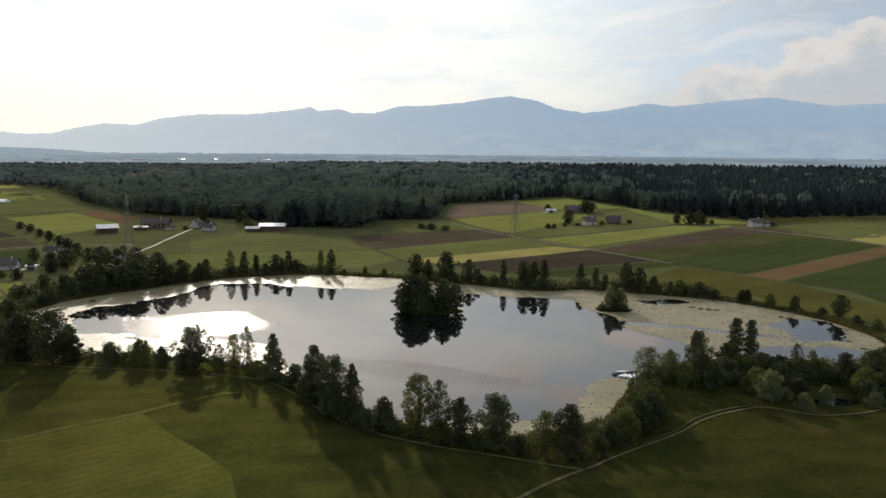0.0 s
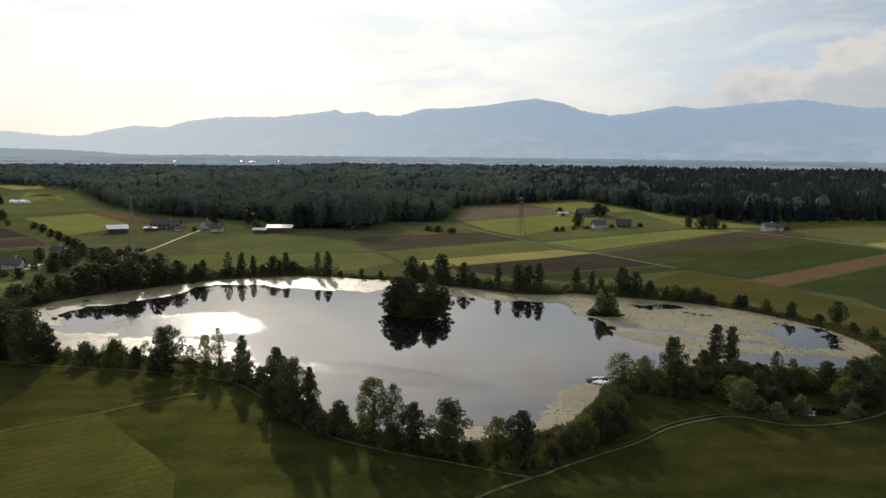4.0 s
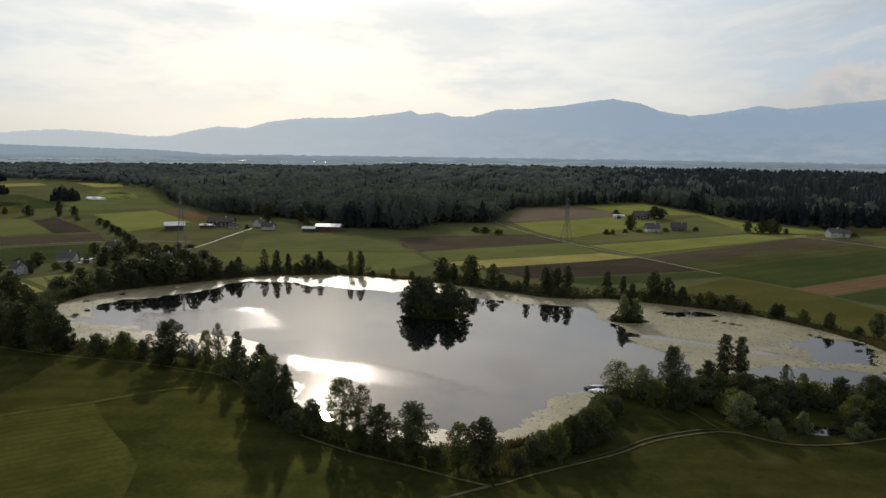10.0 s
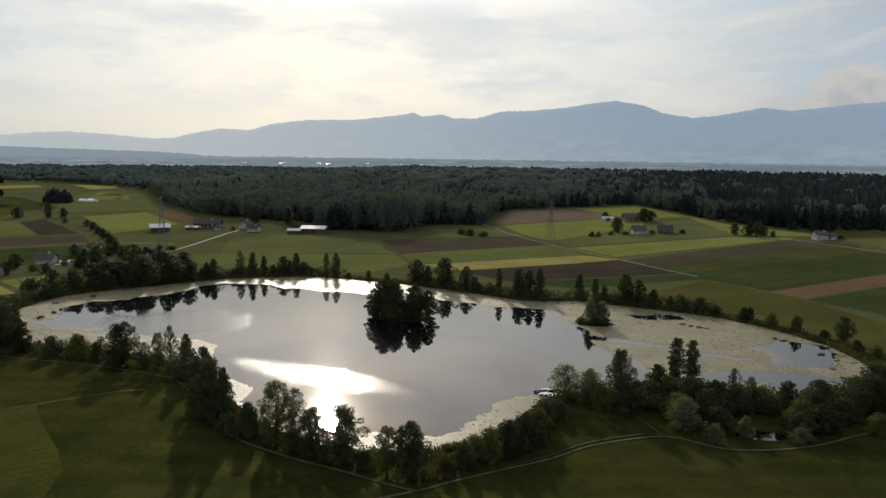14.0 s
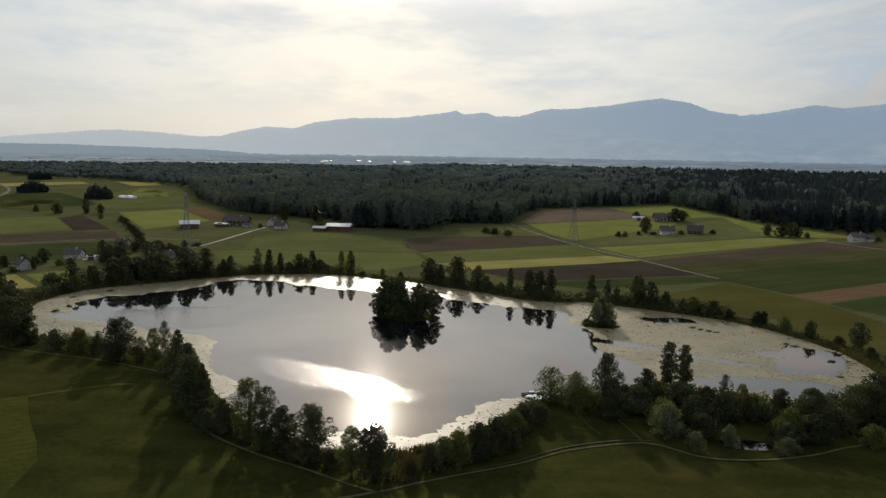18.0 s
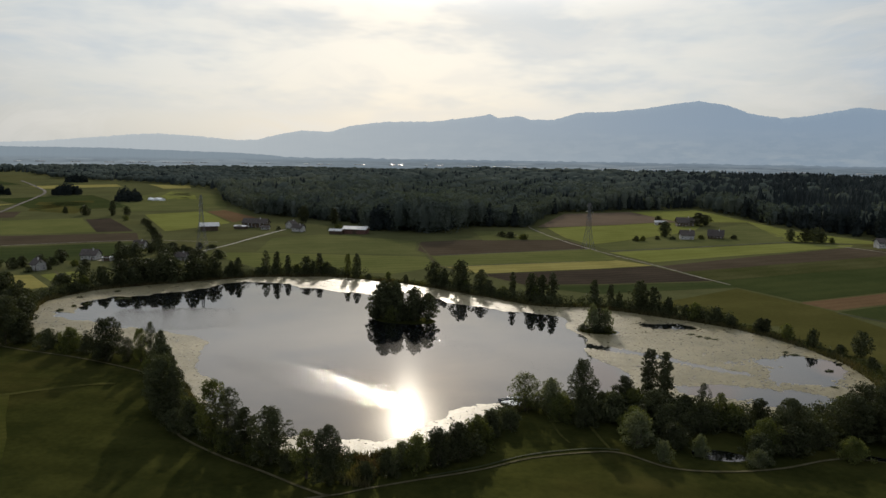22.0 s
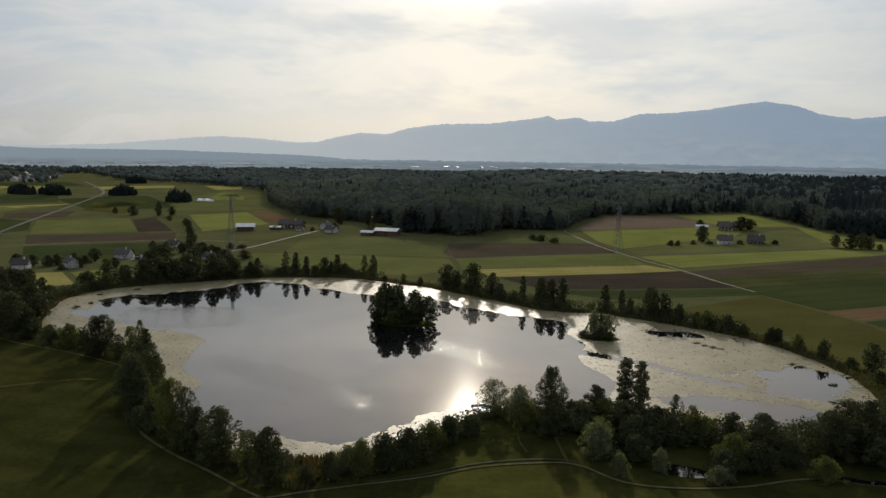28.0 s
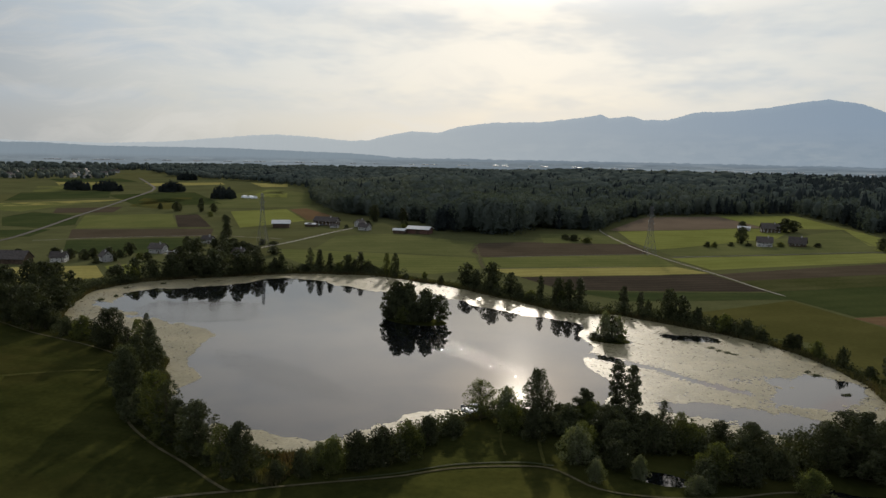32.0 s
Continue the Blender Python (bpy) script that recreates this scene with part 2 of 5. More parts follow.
# mid, bright, farmland and dull are greyed: distance haze put into the colour
CROPS = {
    "brown": crop("bare_soil", (0.047, 0.038, 0.026), (0.066, 0.053, 0.036), 30, 12, 0.2),
    "plough": crop("ploughed_soil", (0.034, 0.028, 0.021), (0.051, 0.041, 0.030), 30, 8, 0.3),
    "purple": crop("dry_soil", (0.094, 0.073, 0.052), (0.122, 0.095, 0.068), 30, 12, 0.15),
    "red": crop("reddish_soil", (0.088, 0.058, 0.032), (0.112, 0.073, 0.040), 36, 7, 0.15),
    "weedy": crop("weedy_soil", (0.036, 0.040, 0.014), (0.060, 0.060, 0.026), 36, 14, 0.2),
    "green": crop("green_crop", (0.029, 0.038, 0.014), (0.042, 0.050, 0.018), 36, 16, 0.15),
    "deep": crop("dense_green_crop", (0.028, 0.038, 0.015), (0.044, 0.053, 0.020), 30, 16, 0.2),
    "mid": crop("young_corn", (0.077, 0.086, 0.029), (0.107, 0.112, 0.039), 30, 10, 0.2),
    "bright": crop("bright_grass", (0.108, 0.117, 0.032), (0.142, 0.150, 0.044), 34, 14, 0.15),
    "farmland": crop("open_farmland", (0.058, 0.062, 0.027), (0.079, 0.081, 0.035), 30, 22, 0.1, (0.072, 0.066, 0.025)),
    "yellow": crop("ripening_barley", (0.165, 0.148, 0.048), (0.225, 0.200, 0.070), 33, 10, 0.2),
    "olive": crop("rough_meadow", (0.048, 0.047, 0.0145), (0.067, 0.0630, 0.0205), 40, 25, 0.1, (0.084, 0.073, 0.028)),
    "dull": crop("grazed_grass", (0.069, 0.076, 0.029), (0.094, 0.098, 0.038), 30, 18, 0.12),
}

# water: a dark mirror, in places ruffled by the wind, with a broad faint lobe for the small ripples
m = bpy.data.materials.new("lake_water")
m.use_nodes = True
n = Nodes(m.node_tree)
place = n.add("ShaderNodeNewGeometry").outputs["Position"]
parts = n.add("ShaderNodeSeparateXYZ", {0: place})
fray = n.math("MULTIPLY", n.math("SUBTRACT", n.noise(n.add("ShaderNodeMapping", {0: place, 3: (0.05, 0.05, 1.0)}).outputs[0], 1.0, 5.0, 0.65), 0.5), 1.1)


def gust(cx, cy, a, b, turn):
    """A patch of wind-ruffled water, 1 inside and 0 outside."""
    c, s = math.cos(radians(turn)), math.sin(radians(turn))
    dx, dy = n.math("SUBTRACT", parts.outputs[0], cx), n.math("SUBTRACT", parts.outputs[1], cy)
    u = n.math("DIVIDE", n.math("ADD", n.math("MULTIPLY", dx, c), n.math("MULTIPLY", dy, s)), a)
    v = n.math("DIVIDE", n.math("SUBTRACT", n.math("MULTIPLY", dy, c), n.math("MULTIPLY", dx, s)), b)
    r = n.math("SQRT", n.math("ADD", n.math("MULTIPLY", u, u), n.math("MULTIPLY", v, v)))
    return n.ramp(n.math("ADD", r, fray), 1.45, 0.40)


ruffled = n.math("MAXIMUM", n.math("MAXIMUM", gust(-117, 338, 34, 25, 10), n.math("MULTIPLY", gust(-13, 267, 46, 12, -18), 0.6)), n.math("MULTIPLY", gust(35, 330, 60, 10, -30), 0.25))
spark = n.noise(n.add("ShaderNodeMapping", {0: place, 2: (0, 0, radians(20)), 3: (0.9, 2.4, 1.0)}).outputs[0], 1.0, 3.0, 0.7)
ruffled = n.ramp(n.math("SUBTRACT", ruffled, n.math("MULTIPLY", n.math("SUBTRACT", spark, 0.25), 1.8)), -0.06, 0.06)
swell = n.noise(place, 0.9, 3.0)
grain = n.noise(place, 3.5, 2.0)
chop = n.noise(n.add("ShaderNodeMapping", {0: place, 2: (0, 0, radians(20)), 3: (0.55, 1.1, 1.0)}).outputs[0], 1.0, 2.0)
wave = n.math("ADD", n.math("ADD", n.math("MULTIPLY", swell, 0.5), n.math("MULTIPLY", grain, 0.5)), n.math("MULTIPLY", n.math("MULTIPLY", chop, ruffled), 3.2))
calm = n.add("ShaderNodeBump", {"Strength": n.math("ADD", 0.006, n.math("MULTIPLY", ruffled, 0.17)), "Distance": 0.12, "Height": wave}).outputs[0]
mirror = n.add("ShaderNodeBsdfPrincipled", {"Base Color": (0.004, 0.005, 0.006, 1), "Roughness": 0.018, "IOR": 1.333, "Specular IOR Level": 0.5, "Normal": calm})
broad = n.add("ShaderNodeBsdfPrincipled", {"Base Color": (0.004, 0.005, 0.006, 1), "Roughness": n.math("ADD", 0.15, n.math("MULTIPLY", ruffled, 0.09)), "IOR": 1.333, "Normal": calm})
blend = n.add("ShaderNodeMixShader", {0: n.math("ADD", 0.012, n.math("MULTIPLY", ruffled, 0.26)), 1: mirror.outputs[0], 2: broad.outputs[0]})
n.link(blend.outputs[0], n.add("ShaderNodeOutputMaterial").inputs[0])
M["water"] = m

# the far valley and the ridges: a plain backdrop glowing with painted haze
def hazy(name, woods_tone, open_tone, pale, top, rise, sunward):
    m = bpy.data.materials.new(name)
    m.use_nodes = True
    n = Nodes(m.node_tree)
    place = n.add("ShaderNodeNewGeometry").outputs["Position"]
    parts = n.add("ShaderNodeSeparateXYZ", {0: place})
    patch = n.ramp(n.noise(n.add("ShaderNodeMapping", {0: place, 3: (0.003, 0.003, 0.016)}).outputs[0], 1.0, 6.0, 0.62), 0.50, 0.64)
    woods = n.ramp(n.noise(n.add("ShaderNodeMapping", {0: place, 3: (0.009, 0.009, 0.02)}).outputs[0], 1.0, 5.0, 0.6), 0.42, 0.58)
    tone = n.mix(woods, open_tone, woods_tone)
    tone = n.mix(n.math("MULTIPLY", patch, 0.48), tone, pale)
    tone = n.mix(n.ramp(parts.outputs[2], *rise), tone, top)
    # lighter on the sun's side: the brighter air there is put into the colour
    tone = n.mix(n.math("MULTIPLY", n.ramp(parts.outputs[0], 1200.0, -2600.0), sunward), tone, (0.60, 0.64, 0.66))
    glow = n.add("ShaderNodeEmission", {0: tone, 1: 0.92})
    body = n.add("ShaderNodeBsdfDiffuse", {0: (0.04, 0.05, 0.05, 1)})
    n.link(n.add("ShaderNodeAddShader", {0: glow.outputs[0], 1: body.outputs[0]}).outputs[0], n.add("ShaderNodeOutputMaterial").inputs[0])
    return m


M["ridge"] = hazy("haze_glow_ridge", (0.300, 0.378, 0.465), (0.330, 0.405, 0.488), (0.42, 0.48, 0.53), (0.305, 0.395, 0.510), (90.0, 300.0), 0.85)
M["valley"] = hazy("haze_glow_valley", (0.125, 0.158, 0.195), (0.170, 0.210, 0.250), (0.36, 0.40, 0.43), (0.215, 0.272, 0.332), (34.0, 58.0), 0.12)


# ---------------- mesh helpers ----------------
def mesh(name, verts, faces, mat, smooth=False):
    data = bpy.data.meshes.new(name)
    data.from_pydata([tuple(v) for v in verts], [], [tuple(f) for f in faces])
    data.materials.append(mat)
    if smooth:
        data.shade_smooth()
    data.update()
    return data


def from_bm(name, bm, mat):
    data = bpy.data.meshes.new(name)
    bm.normal_update()
    bm.to_mesh(data)
    bm.free()
    data.materials.append(mat)
    return data


def part(name, data, parent, label=""):
    ob = new(name, data)
    ob.parent = parent
    if label:
        ob["label"] = label
    return ob


def empty(name, matrix=None):
    ob = new(name)
    if matrix is not None:
        ob.matrix_world = matrix
    return ob


def box(bm, x0, x1, y0, y1, z0, z1):
    v = [bm.verts.new((x, y, z)) for z in (z0, z1) for x, y in ((x0, y0), (x1, y0), (x1, y1), (x0, y1))]
    for f in ((0, 3, 2, 1), (4, 5, 6, 7), (0, 1, 5, 4), (1, 2, 6, 5), (2, 3, 7, 6), (3, 0, 4, 7)):
        bm.faces.new([v[i] for i in f])


def box_mesh(name, mat, *sizes):
    bm = bmesh.new()
    box(bm, *sizes)
    return from_bm(name, bm, mat)


def beam(bm, a, b, ra, rb, sides=5):
    """A tapered round bar from a to b."""
    a, b = Vector(a), Vector(b)
    way = (b - a).normalized()
    side = way.orthogonal().normalized()
    other = way.cross(side)
    rings = []
    for p, r in ((a, ra), (b, rb)):
        rings.append([bm.verts.new(p + r * (math.cos(k) * side + math.sin(k) * other)) for k in (2 * math.pi * i / sides for i in range(sides))])
    for i in range(sides):
        j = (i + 1) % sides
        bm.faces.new((rings[0][i], rings[0][j], rings[1][j], rings[1][i]))
    bm.faces.new(rings[1])
    bm.faces.new(rings[0][::-1])


def spline(points, steps, closed=False):
    """Catmull-Rom through 2D or 3D points."""
    p = np.array(points, float)
    count = len(p)
    out = []
    for i in range(count if closed else count - 1):
        take = (lambda k: p[k % count]) if closed else (lambda k: p[min(max(k, 0), count - 1)])
        a, b, c, d = take(i - 1), take(i), take(i + 1), take(i + 2)
        for s in range(steps):
            u = s / steps
            out.append(0.5 * (2 * b + (c - a) * u + (2 * a - 5 * b + 4 * c - d) * u**2 + (3 * b - a - 3 * c + d) * u**3))
    if not closed:
        out.append(p[-1])
    return np.array(out)


def step(a, b, x):
    u = np.clip((np.asarray(x, float) - a) / (b - a), 0, 1)
    return u * u * (3 - 2 * u)


def wobble(x, y, scale, seed=0.0):
    """Smooth cheap noise in about -1..1 for arrays."""
    x, y = np.asarray(x, float) * scale + seed, np.asarray(y, float) * scale - 1.7 * seed
    return (np.sin(x * 1.7 + 2.1 * np.sin(y * 1.1 + 0.3)) + np.sin(y * 2.3 - 1.4 * np.sin(x * 0.9 + 1.0)) + 0.6 * np.sin(3.1 * x + 2.7 * y + 1.9 * np.sin(x - y))) / 2.6


# ---------------- ground ----------------
SHORE = [(-207, 346), (-210, 368), (-206, 386), (-195, 404), (-178, 424), (-160, 444), (-145, 460), (-120, 471), (-94, 480), (-60, 474), (-36, 470), (-12, 459),
         (22, 443), (52, 430), (78, 436), (100, 429), (132, 418), (158, 403), (178, 377), (190, 353), (193, 323), (185, 300), (172, 287), (161, 279),
         (149, 270), (130, 274), (112, 273), (95, 268), (78, 265), (68, 256), (58, 235), (50, 219), (38, 209), (24, 203), (8, 203), (-11, 210),
         (-28, 224), (-39, 236), (-54, 250), (-70, 264), (-93, 275), (-118, 278), (-148, 281), (-169, 297), (-192, 324)]
shore = spline(SHORE, 5, closed=True)
shore += np.stack([wobble(shore[:, 0], shore[:, 1], 0.16, 3.0), wobble(shore[:, 0], shore[:, 1], 0.16, 8.0)], 1) * 1.1


def to_loop(x, y, loop):
    """Distance to a closed outline, positive outside."""
    p = np.stack([np.ravel(x), np.ravel(y)], 1).astype(float)
    best, inside = np.full(len(p), 1e9), np.zeros(len(p), bool)
    for a, b in zip(loop, np.roll(loop, -1, 0)):
        ab = b - a
        u = np.clip(((p - a) @ ab) / max(ab @ ab, 1e-9), 0, 1)
        best = np.minimum(best, np.hypot(*(p - a - u[:, None] * ab).T))
        if a[1] != b[1]:
            cross = (a[1] > p[:, 1]) != (b[1] > p[:, 1])
            inside ^= cross & (p[:, 0] < a[0] + (p[:, 1] - a[1]) / (b[1] - a[1]) * ab[0])
    return np.where(inside, -best, best).reshape(np.shape(x))


ISLAND, ISLET = (-9.0, 372.0, 16.5, 9.0), (86.5, 380.0, 9.5, 5.5)      # x, y, half length, half width


def land(x, y):
    """Height of the dry land."""
    x, y = np.asarray(x, float), np.asarray(y, float)
    r = np.hypot(x - 75, y - 14)
    z = 0.7 + 0.0165 * np.clip(y - 480, 0, 800) + 0.0012 * np.clip(r - 1300, 0, 1400)
    z = z + np.clip(x - 80, 0, 600) * 0.02 * step(380, 480, y) * (1 - step(900, 1500, y))
    z = z + 1.6 * (1 - step(-60, 20, x)) * (1 - step(250, 330, y))
    return z + 0.25 * wobble(x, y, 0.02, 1.0) * step(20, 120, np.hypot(x, y - 340) - 230)


POND = (130.3, 238.9, 8.0, 4.0)
STREAM = spline([(150, 268), (155, 265), (161, 260), (167, 253), (176, 250), (190, 254)], 6)


def ground_height(x, y):
    x, y = np.asarray(x, float), np.asarray(y, float)
    z = land(x, y)
    near = (np.abs(x) < 300) & (y > 120) & (y < 560)
    if near.any():
        d = np.full(x.shape, 99.0)
        d[near] = to_loop(x[near], y[near], shore)
        for cx, cy, a, b in (ISLAND, ISLET):
            e = (np.hypot((x - cx) / a, (y - cy) / b) - 1) * min(a, b)
            d = np.maximum(d, -e)
        cx, cy, a, b = POND
        d = np.minimum(d, (np.hypot((x - cx) / a, (y - cy) / b) - 1) * b)
        for px, py in STREAM:
            d = np.minimum(d, np.hypot(x - px, y - py) - 1.8)
        z = np.where(d < 8, np.minimum(z, np.clip(d * 0.22 + 0.02, -1.4, 0.7) + (z - 0.7) * step(0, 8, d)), z)
    return z


def lines(*spans):
    out = []
    for a, b, gap in spans:
        out += list(np.arange(a, b, gap))
    return np.array(out + [spans[-1][1]])


gx = lines((-4600, -1000, 200), (-1000, -240, 20), (-240, 220, 2.5), (220, 500, 20), (500, 4600, 205))
gy = lines((-600, 100, 50), (100, 160, 10), (160, 500, 2.5), (500, 1300, 20), (1300, 4600, 150))
X, Y = np.meshgrid(gx, gy)
Z = ground_height(X, Y)
index = np.arange(X.size).reshape(X.shape)
quads = np.stack([index[:-1, :-1], index[:-1, 1:], index[1:, 1:], index[1:, :-1]], -1).reshape(-1, 4)
ground_data = mesh("ground", np.stack([X, Y, Z], -1).reshape(-1, 3).tolist(), quads.tolist(), M["meadow"], True)
ground_data.materials.append(CROPS["farmland"])
cx, cy = X.ravel()[quads].mean(1), Y.ravel()[quads].mean(1)
farmland = (cy > 340) & (to_loop(cx, cy, shore) > 9) | (cy > 130) & ((cx < -262) | (cx > 225))
ground_data.polygons.foreach_set("material_index", farmland.astype(np.int32))
ground = tagged(new("ground", ground_data), "mown green meadow and open farmland round the lake", "ground", kind="structure")

water = tagged(new("water", mesh("water", [(-235, 175, 0), (225, 175, 0), (225, 500, 0), (-235, 500, 0)], [(0, 1, 2, 3)], M["water"])),
               "still dark lake water mirroring sky and trees", "lake", kind="structure")


def sheet(name, outline, mat, lift=0.1, cell=20.0):
    """A flat patch that follows the ground."""
    bm = bmesh.new()
    bm.faces.new([bm.verts.new((x, y, 0)) for x, y in outline])
    p = np.array(outline, float)
    for axis in (0, 1):
        normal = (1, 0, 0) if axis == 0 else (0, 1, 0)
        for c in np.arange(math.ceil(p[:, axis].min() / cell) * cell, p[:, axis].max(), cell):
            bmesh.ops.bisect_plane(bm, geom=bm.verts[:] + bm.edges[:] + bm.faces[:], plane_co=(c, c, 0), plane_no=normal)
    z = ground_height(np.array([v.co.x for v in bm.verts]), np.array([v.co.y for v in bm.verts]))
    for v, h in zip(bm.verts, z):
        v.co.z = h + lift
    bmesh.ops.recalc_face_normals(bm, faces=bm.faces[:])
    if sum(f.normal.z for f in bm.faces) < 0:
        bmesh.ops.reverse_faces(bm, faces=bm.faces[:])
    return from_bm(name, bm, mat)


FIELDS = [
    ("brown", [(-92, 664), (-59, 688), (33, 725), (60, 675), (-58, 588), (-78, 612)], "bare brown soil field by the forest"),
    ("mid", [(-58, 586), (61, 671), (86, 616), (-37, 542)], "light green field of young crop"),
    ("yellow", [(-36, 540), (86, 614), (112, 594), (-4, 520)], "pale yellow strip of ripening barley"),
    ("plough", [(-3, 518), (112, 591), (150, 537), (33, 490)], "dark ploughed strip of soil"),
    ("deep", [(35, 488), (151, 533), (163, 516), (77, 474)], "dark green crop strip near the shore"),
    ("olive", [(112, 452), (163, 513), (192, 475), (206, 456), (238, 392), (226, 350), (206, 352), (176, 392), (137, 418)], "rough olive meadow behind the shore"),
    ("brown", [(117, 592), (276, 731), (324, 700), (310, 669), (141, 551)], "wide bare brown field beside the road"),
    ("green", [(140, 549), (308, 666), (334, 637), (351, 600), (194, 480), (164, 515)], "large deep green crop field"),
    ("weedy", [(131, 568), (305, 692), (318, 655), (150, 536)], "weedy margin where bare soil turns to crop"),
    ("red", [(192, 476), (352, 595), (328, 553), (207, 459)], "reddish bare soil strip"),
    ("green", [(208, 456), (327, 549), (380, 520), (290, 380), (240, 394), (236, 427)], "green crop field beyond the shore"),
    ("bright", [(77, 657), (226, 749), (283, 749), (278, 735), (112, 609)], "bright yellow-green grass strip"),
    ("dull", [(59, 697), (78, 668), (229, 759), (234, 794), (213, 922), (154, 829)], "grazed grass round the farmhouses"),
    ("bright", [(2, 817), (113, 910), (167, 912), (153, 830), (58, 700), (31, 741)], "yellow-green grass field by the pylon"),
    ("purple", [(-9, 826), (1, 991), (81, 1050), (140, 924), (113, 913), (2, 823)], "dry purple-brown soil field at the forest edge"),
    ("dull", [(-65, 758), (-12, 793), (34, 729), (-40, 692)], "green orchard strip at the forest corner"),
    ("bright", [(82, 1052), (169, 1100), (249, 856), (309, 775), (303, 759), (231, 764), (217, 935), (142, 924)], "bright grass along the forest edge"),
    ("dull", [(323, 736), (377, 756), (441, 751), (383, 650), (344, 640)], "dull green field behind the white house"),
    ("yellow", [(346, 638), (420, 700), (430, 640), (357, 603)], "bright yellow barley field by the road"),
    ("olive", [(285, 742), (343, 805), (421, 812), (490, 800), (455, 775), (382, 766), (325, 741)], "olive grass field before the forest"),
    ("bright", [(-478, 782), (-440, 847), (-335, 740), (-345, 674), (-353, 650)], "bright green grass behind the barn"),
    ("red", [(-433, 844), (-425, 871), (-338, 800), (-337, 748)], "reddish soil plot beside the farm"),
    ("mid", [(-585, 655), (-518, 726), (-501, 707), (-412, 624), (-488, 563)], "yellow-green cereal field"),
    ("plough", [(-503, 713), (-487, 734), (-382, 640), (-410, 622)], "dark soil plot between green fields"),
    ("brown", [(-484, 556), (-370, 630), (-331, 583), (-429, 508)], "long brown soil strip beside the lane"),
    ("deep", [(-420, 499), (-328, 572), (-281, 492), (-352, 441)], "dark green field behind the hamlet"),
    ("yellow", [(-325, 374), (-282, 413), (-237, 381), (-258, 328)], "yellow barley plot near the reed bank"),
    ("bright", [(-275, 414), (-263, 440), (-233, 400), (-232, 384)], "small bright plot of young barley"),
    ("yellow", [(-1023, 1159), (-920, 1270), (-864, 1218), (-939, 1106)], "far yellow field on the plain"),
    ("yellow", [(-867, 1300), (-775, 1303), (-722, 1232), (-756, 1196)], "far yellow field before the woods"),
    ("yellow", [(-818, 712), (-737, 848), (-726, 810), (-765, 678)], "narrow yellow strip by the railway"),
    ("deep", [(-647, 596), (-675, 656), (-585, 648), (-515, 585), (-517, 546), (-570, 543)], "deep green field beside the railway"),
    ("mid", [(-800, 640), (-690, 650), (-740, 800), (-810, 720)], "light green field by the railway"),
    ("deep", [(-560, 500), (-500, 545), (-470, 500), (-520, 440)], "dark crop by the railway line"),
    ("olive", [(-730, 880), (-640, 770), (-560, 760), (-600, 840), (-680, 930)], "rough grass field on the plain"),
    ("brown", [(-690, 700), (-640, 760), (-590, 700), (-640, 655)], "narrow brown soil field"),
    ("yellow", [(-1180, 1080), (-1120, 1160), (-1020, 1080), (-1080, 1010)], "far pale yellow field"),
    ("bright", [(-700, 1140), (-640, 1120), (-560, 1010), (-620, 990)], "bright far grass field"),
    ("deep", [(-1300, 1150), (-1200, 1260), (-1060, 1180), (-1150, 1080)], "far dark crop field"),
    ("green", [(-830, 900), (-760, 1020), (-560, 860), (-620, 770)], "far green field on the plain"),
    ("dull", [(-720, 1180), (-560, 1090), (-440, 900), (-520, 800), (-660, 960)], "wide dull grass field before the woods"),
    ("mid", [(-1100, 980), (-1010, 1100), (-900, 980), (-980, 880)], "far light green field"),
    ("deep", [(-980, 860), (-890, 960), (-780, 860), (-850, 740)], "far dark green field"),
    ("dull", [(-230, 640), (-190, 690), (-96, 664), (-80, 610), (-64, 588), (-200, 560)], "green field below the red barn"),
    ("mid", [(-236, 540), (-200, 555), (-62, 582), (-40, 538), (-60, 500), (-160, 490)], "pasture between farm road and shore"),
]
for crop_name, outline, label in FIELDS:
    tagged(new("field", sheet("field", outline, CROPS[crop_name], 0.16 if crop_name == "weedy" else 0.1)), label, "field", kind="structure")


def ribbon(name, points, width, mat, lift=0.16, steps=8):
    line = spline(points, steps)
    way = np.gradient(line, axis=0)
    way /= np.hypot(*way.T)[:, None]
    side = np.stack([-way[:, 1], way[:, 0]], 1)
    rough = 1 + 0.18 * wobble(line[:, 0], line[:, 1], 0.5, 2.0)[:, None]
    rows = [line - side * width / 2 * rough, line, line + side * width / 2 * rough]
    verts = [(x, y, z + lift) for row in rows for (x, y), z in zip(row, ground_height(row[:, 0], row[:, 1]))]
    count = len(line)
    faces = [(r * count + i, (r + 1) * count + i, (r + 1) * count + i + 1, r * count + i + 1)[::-1] for r in (0, 1) for i in range(count - 1)]
    return mesh(name, verts, faces, mat)


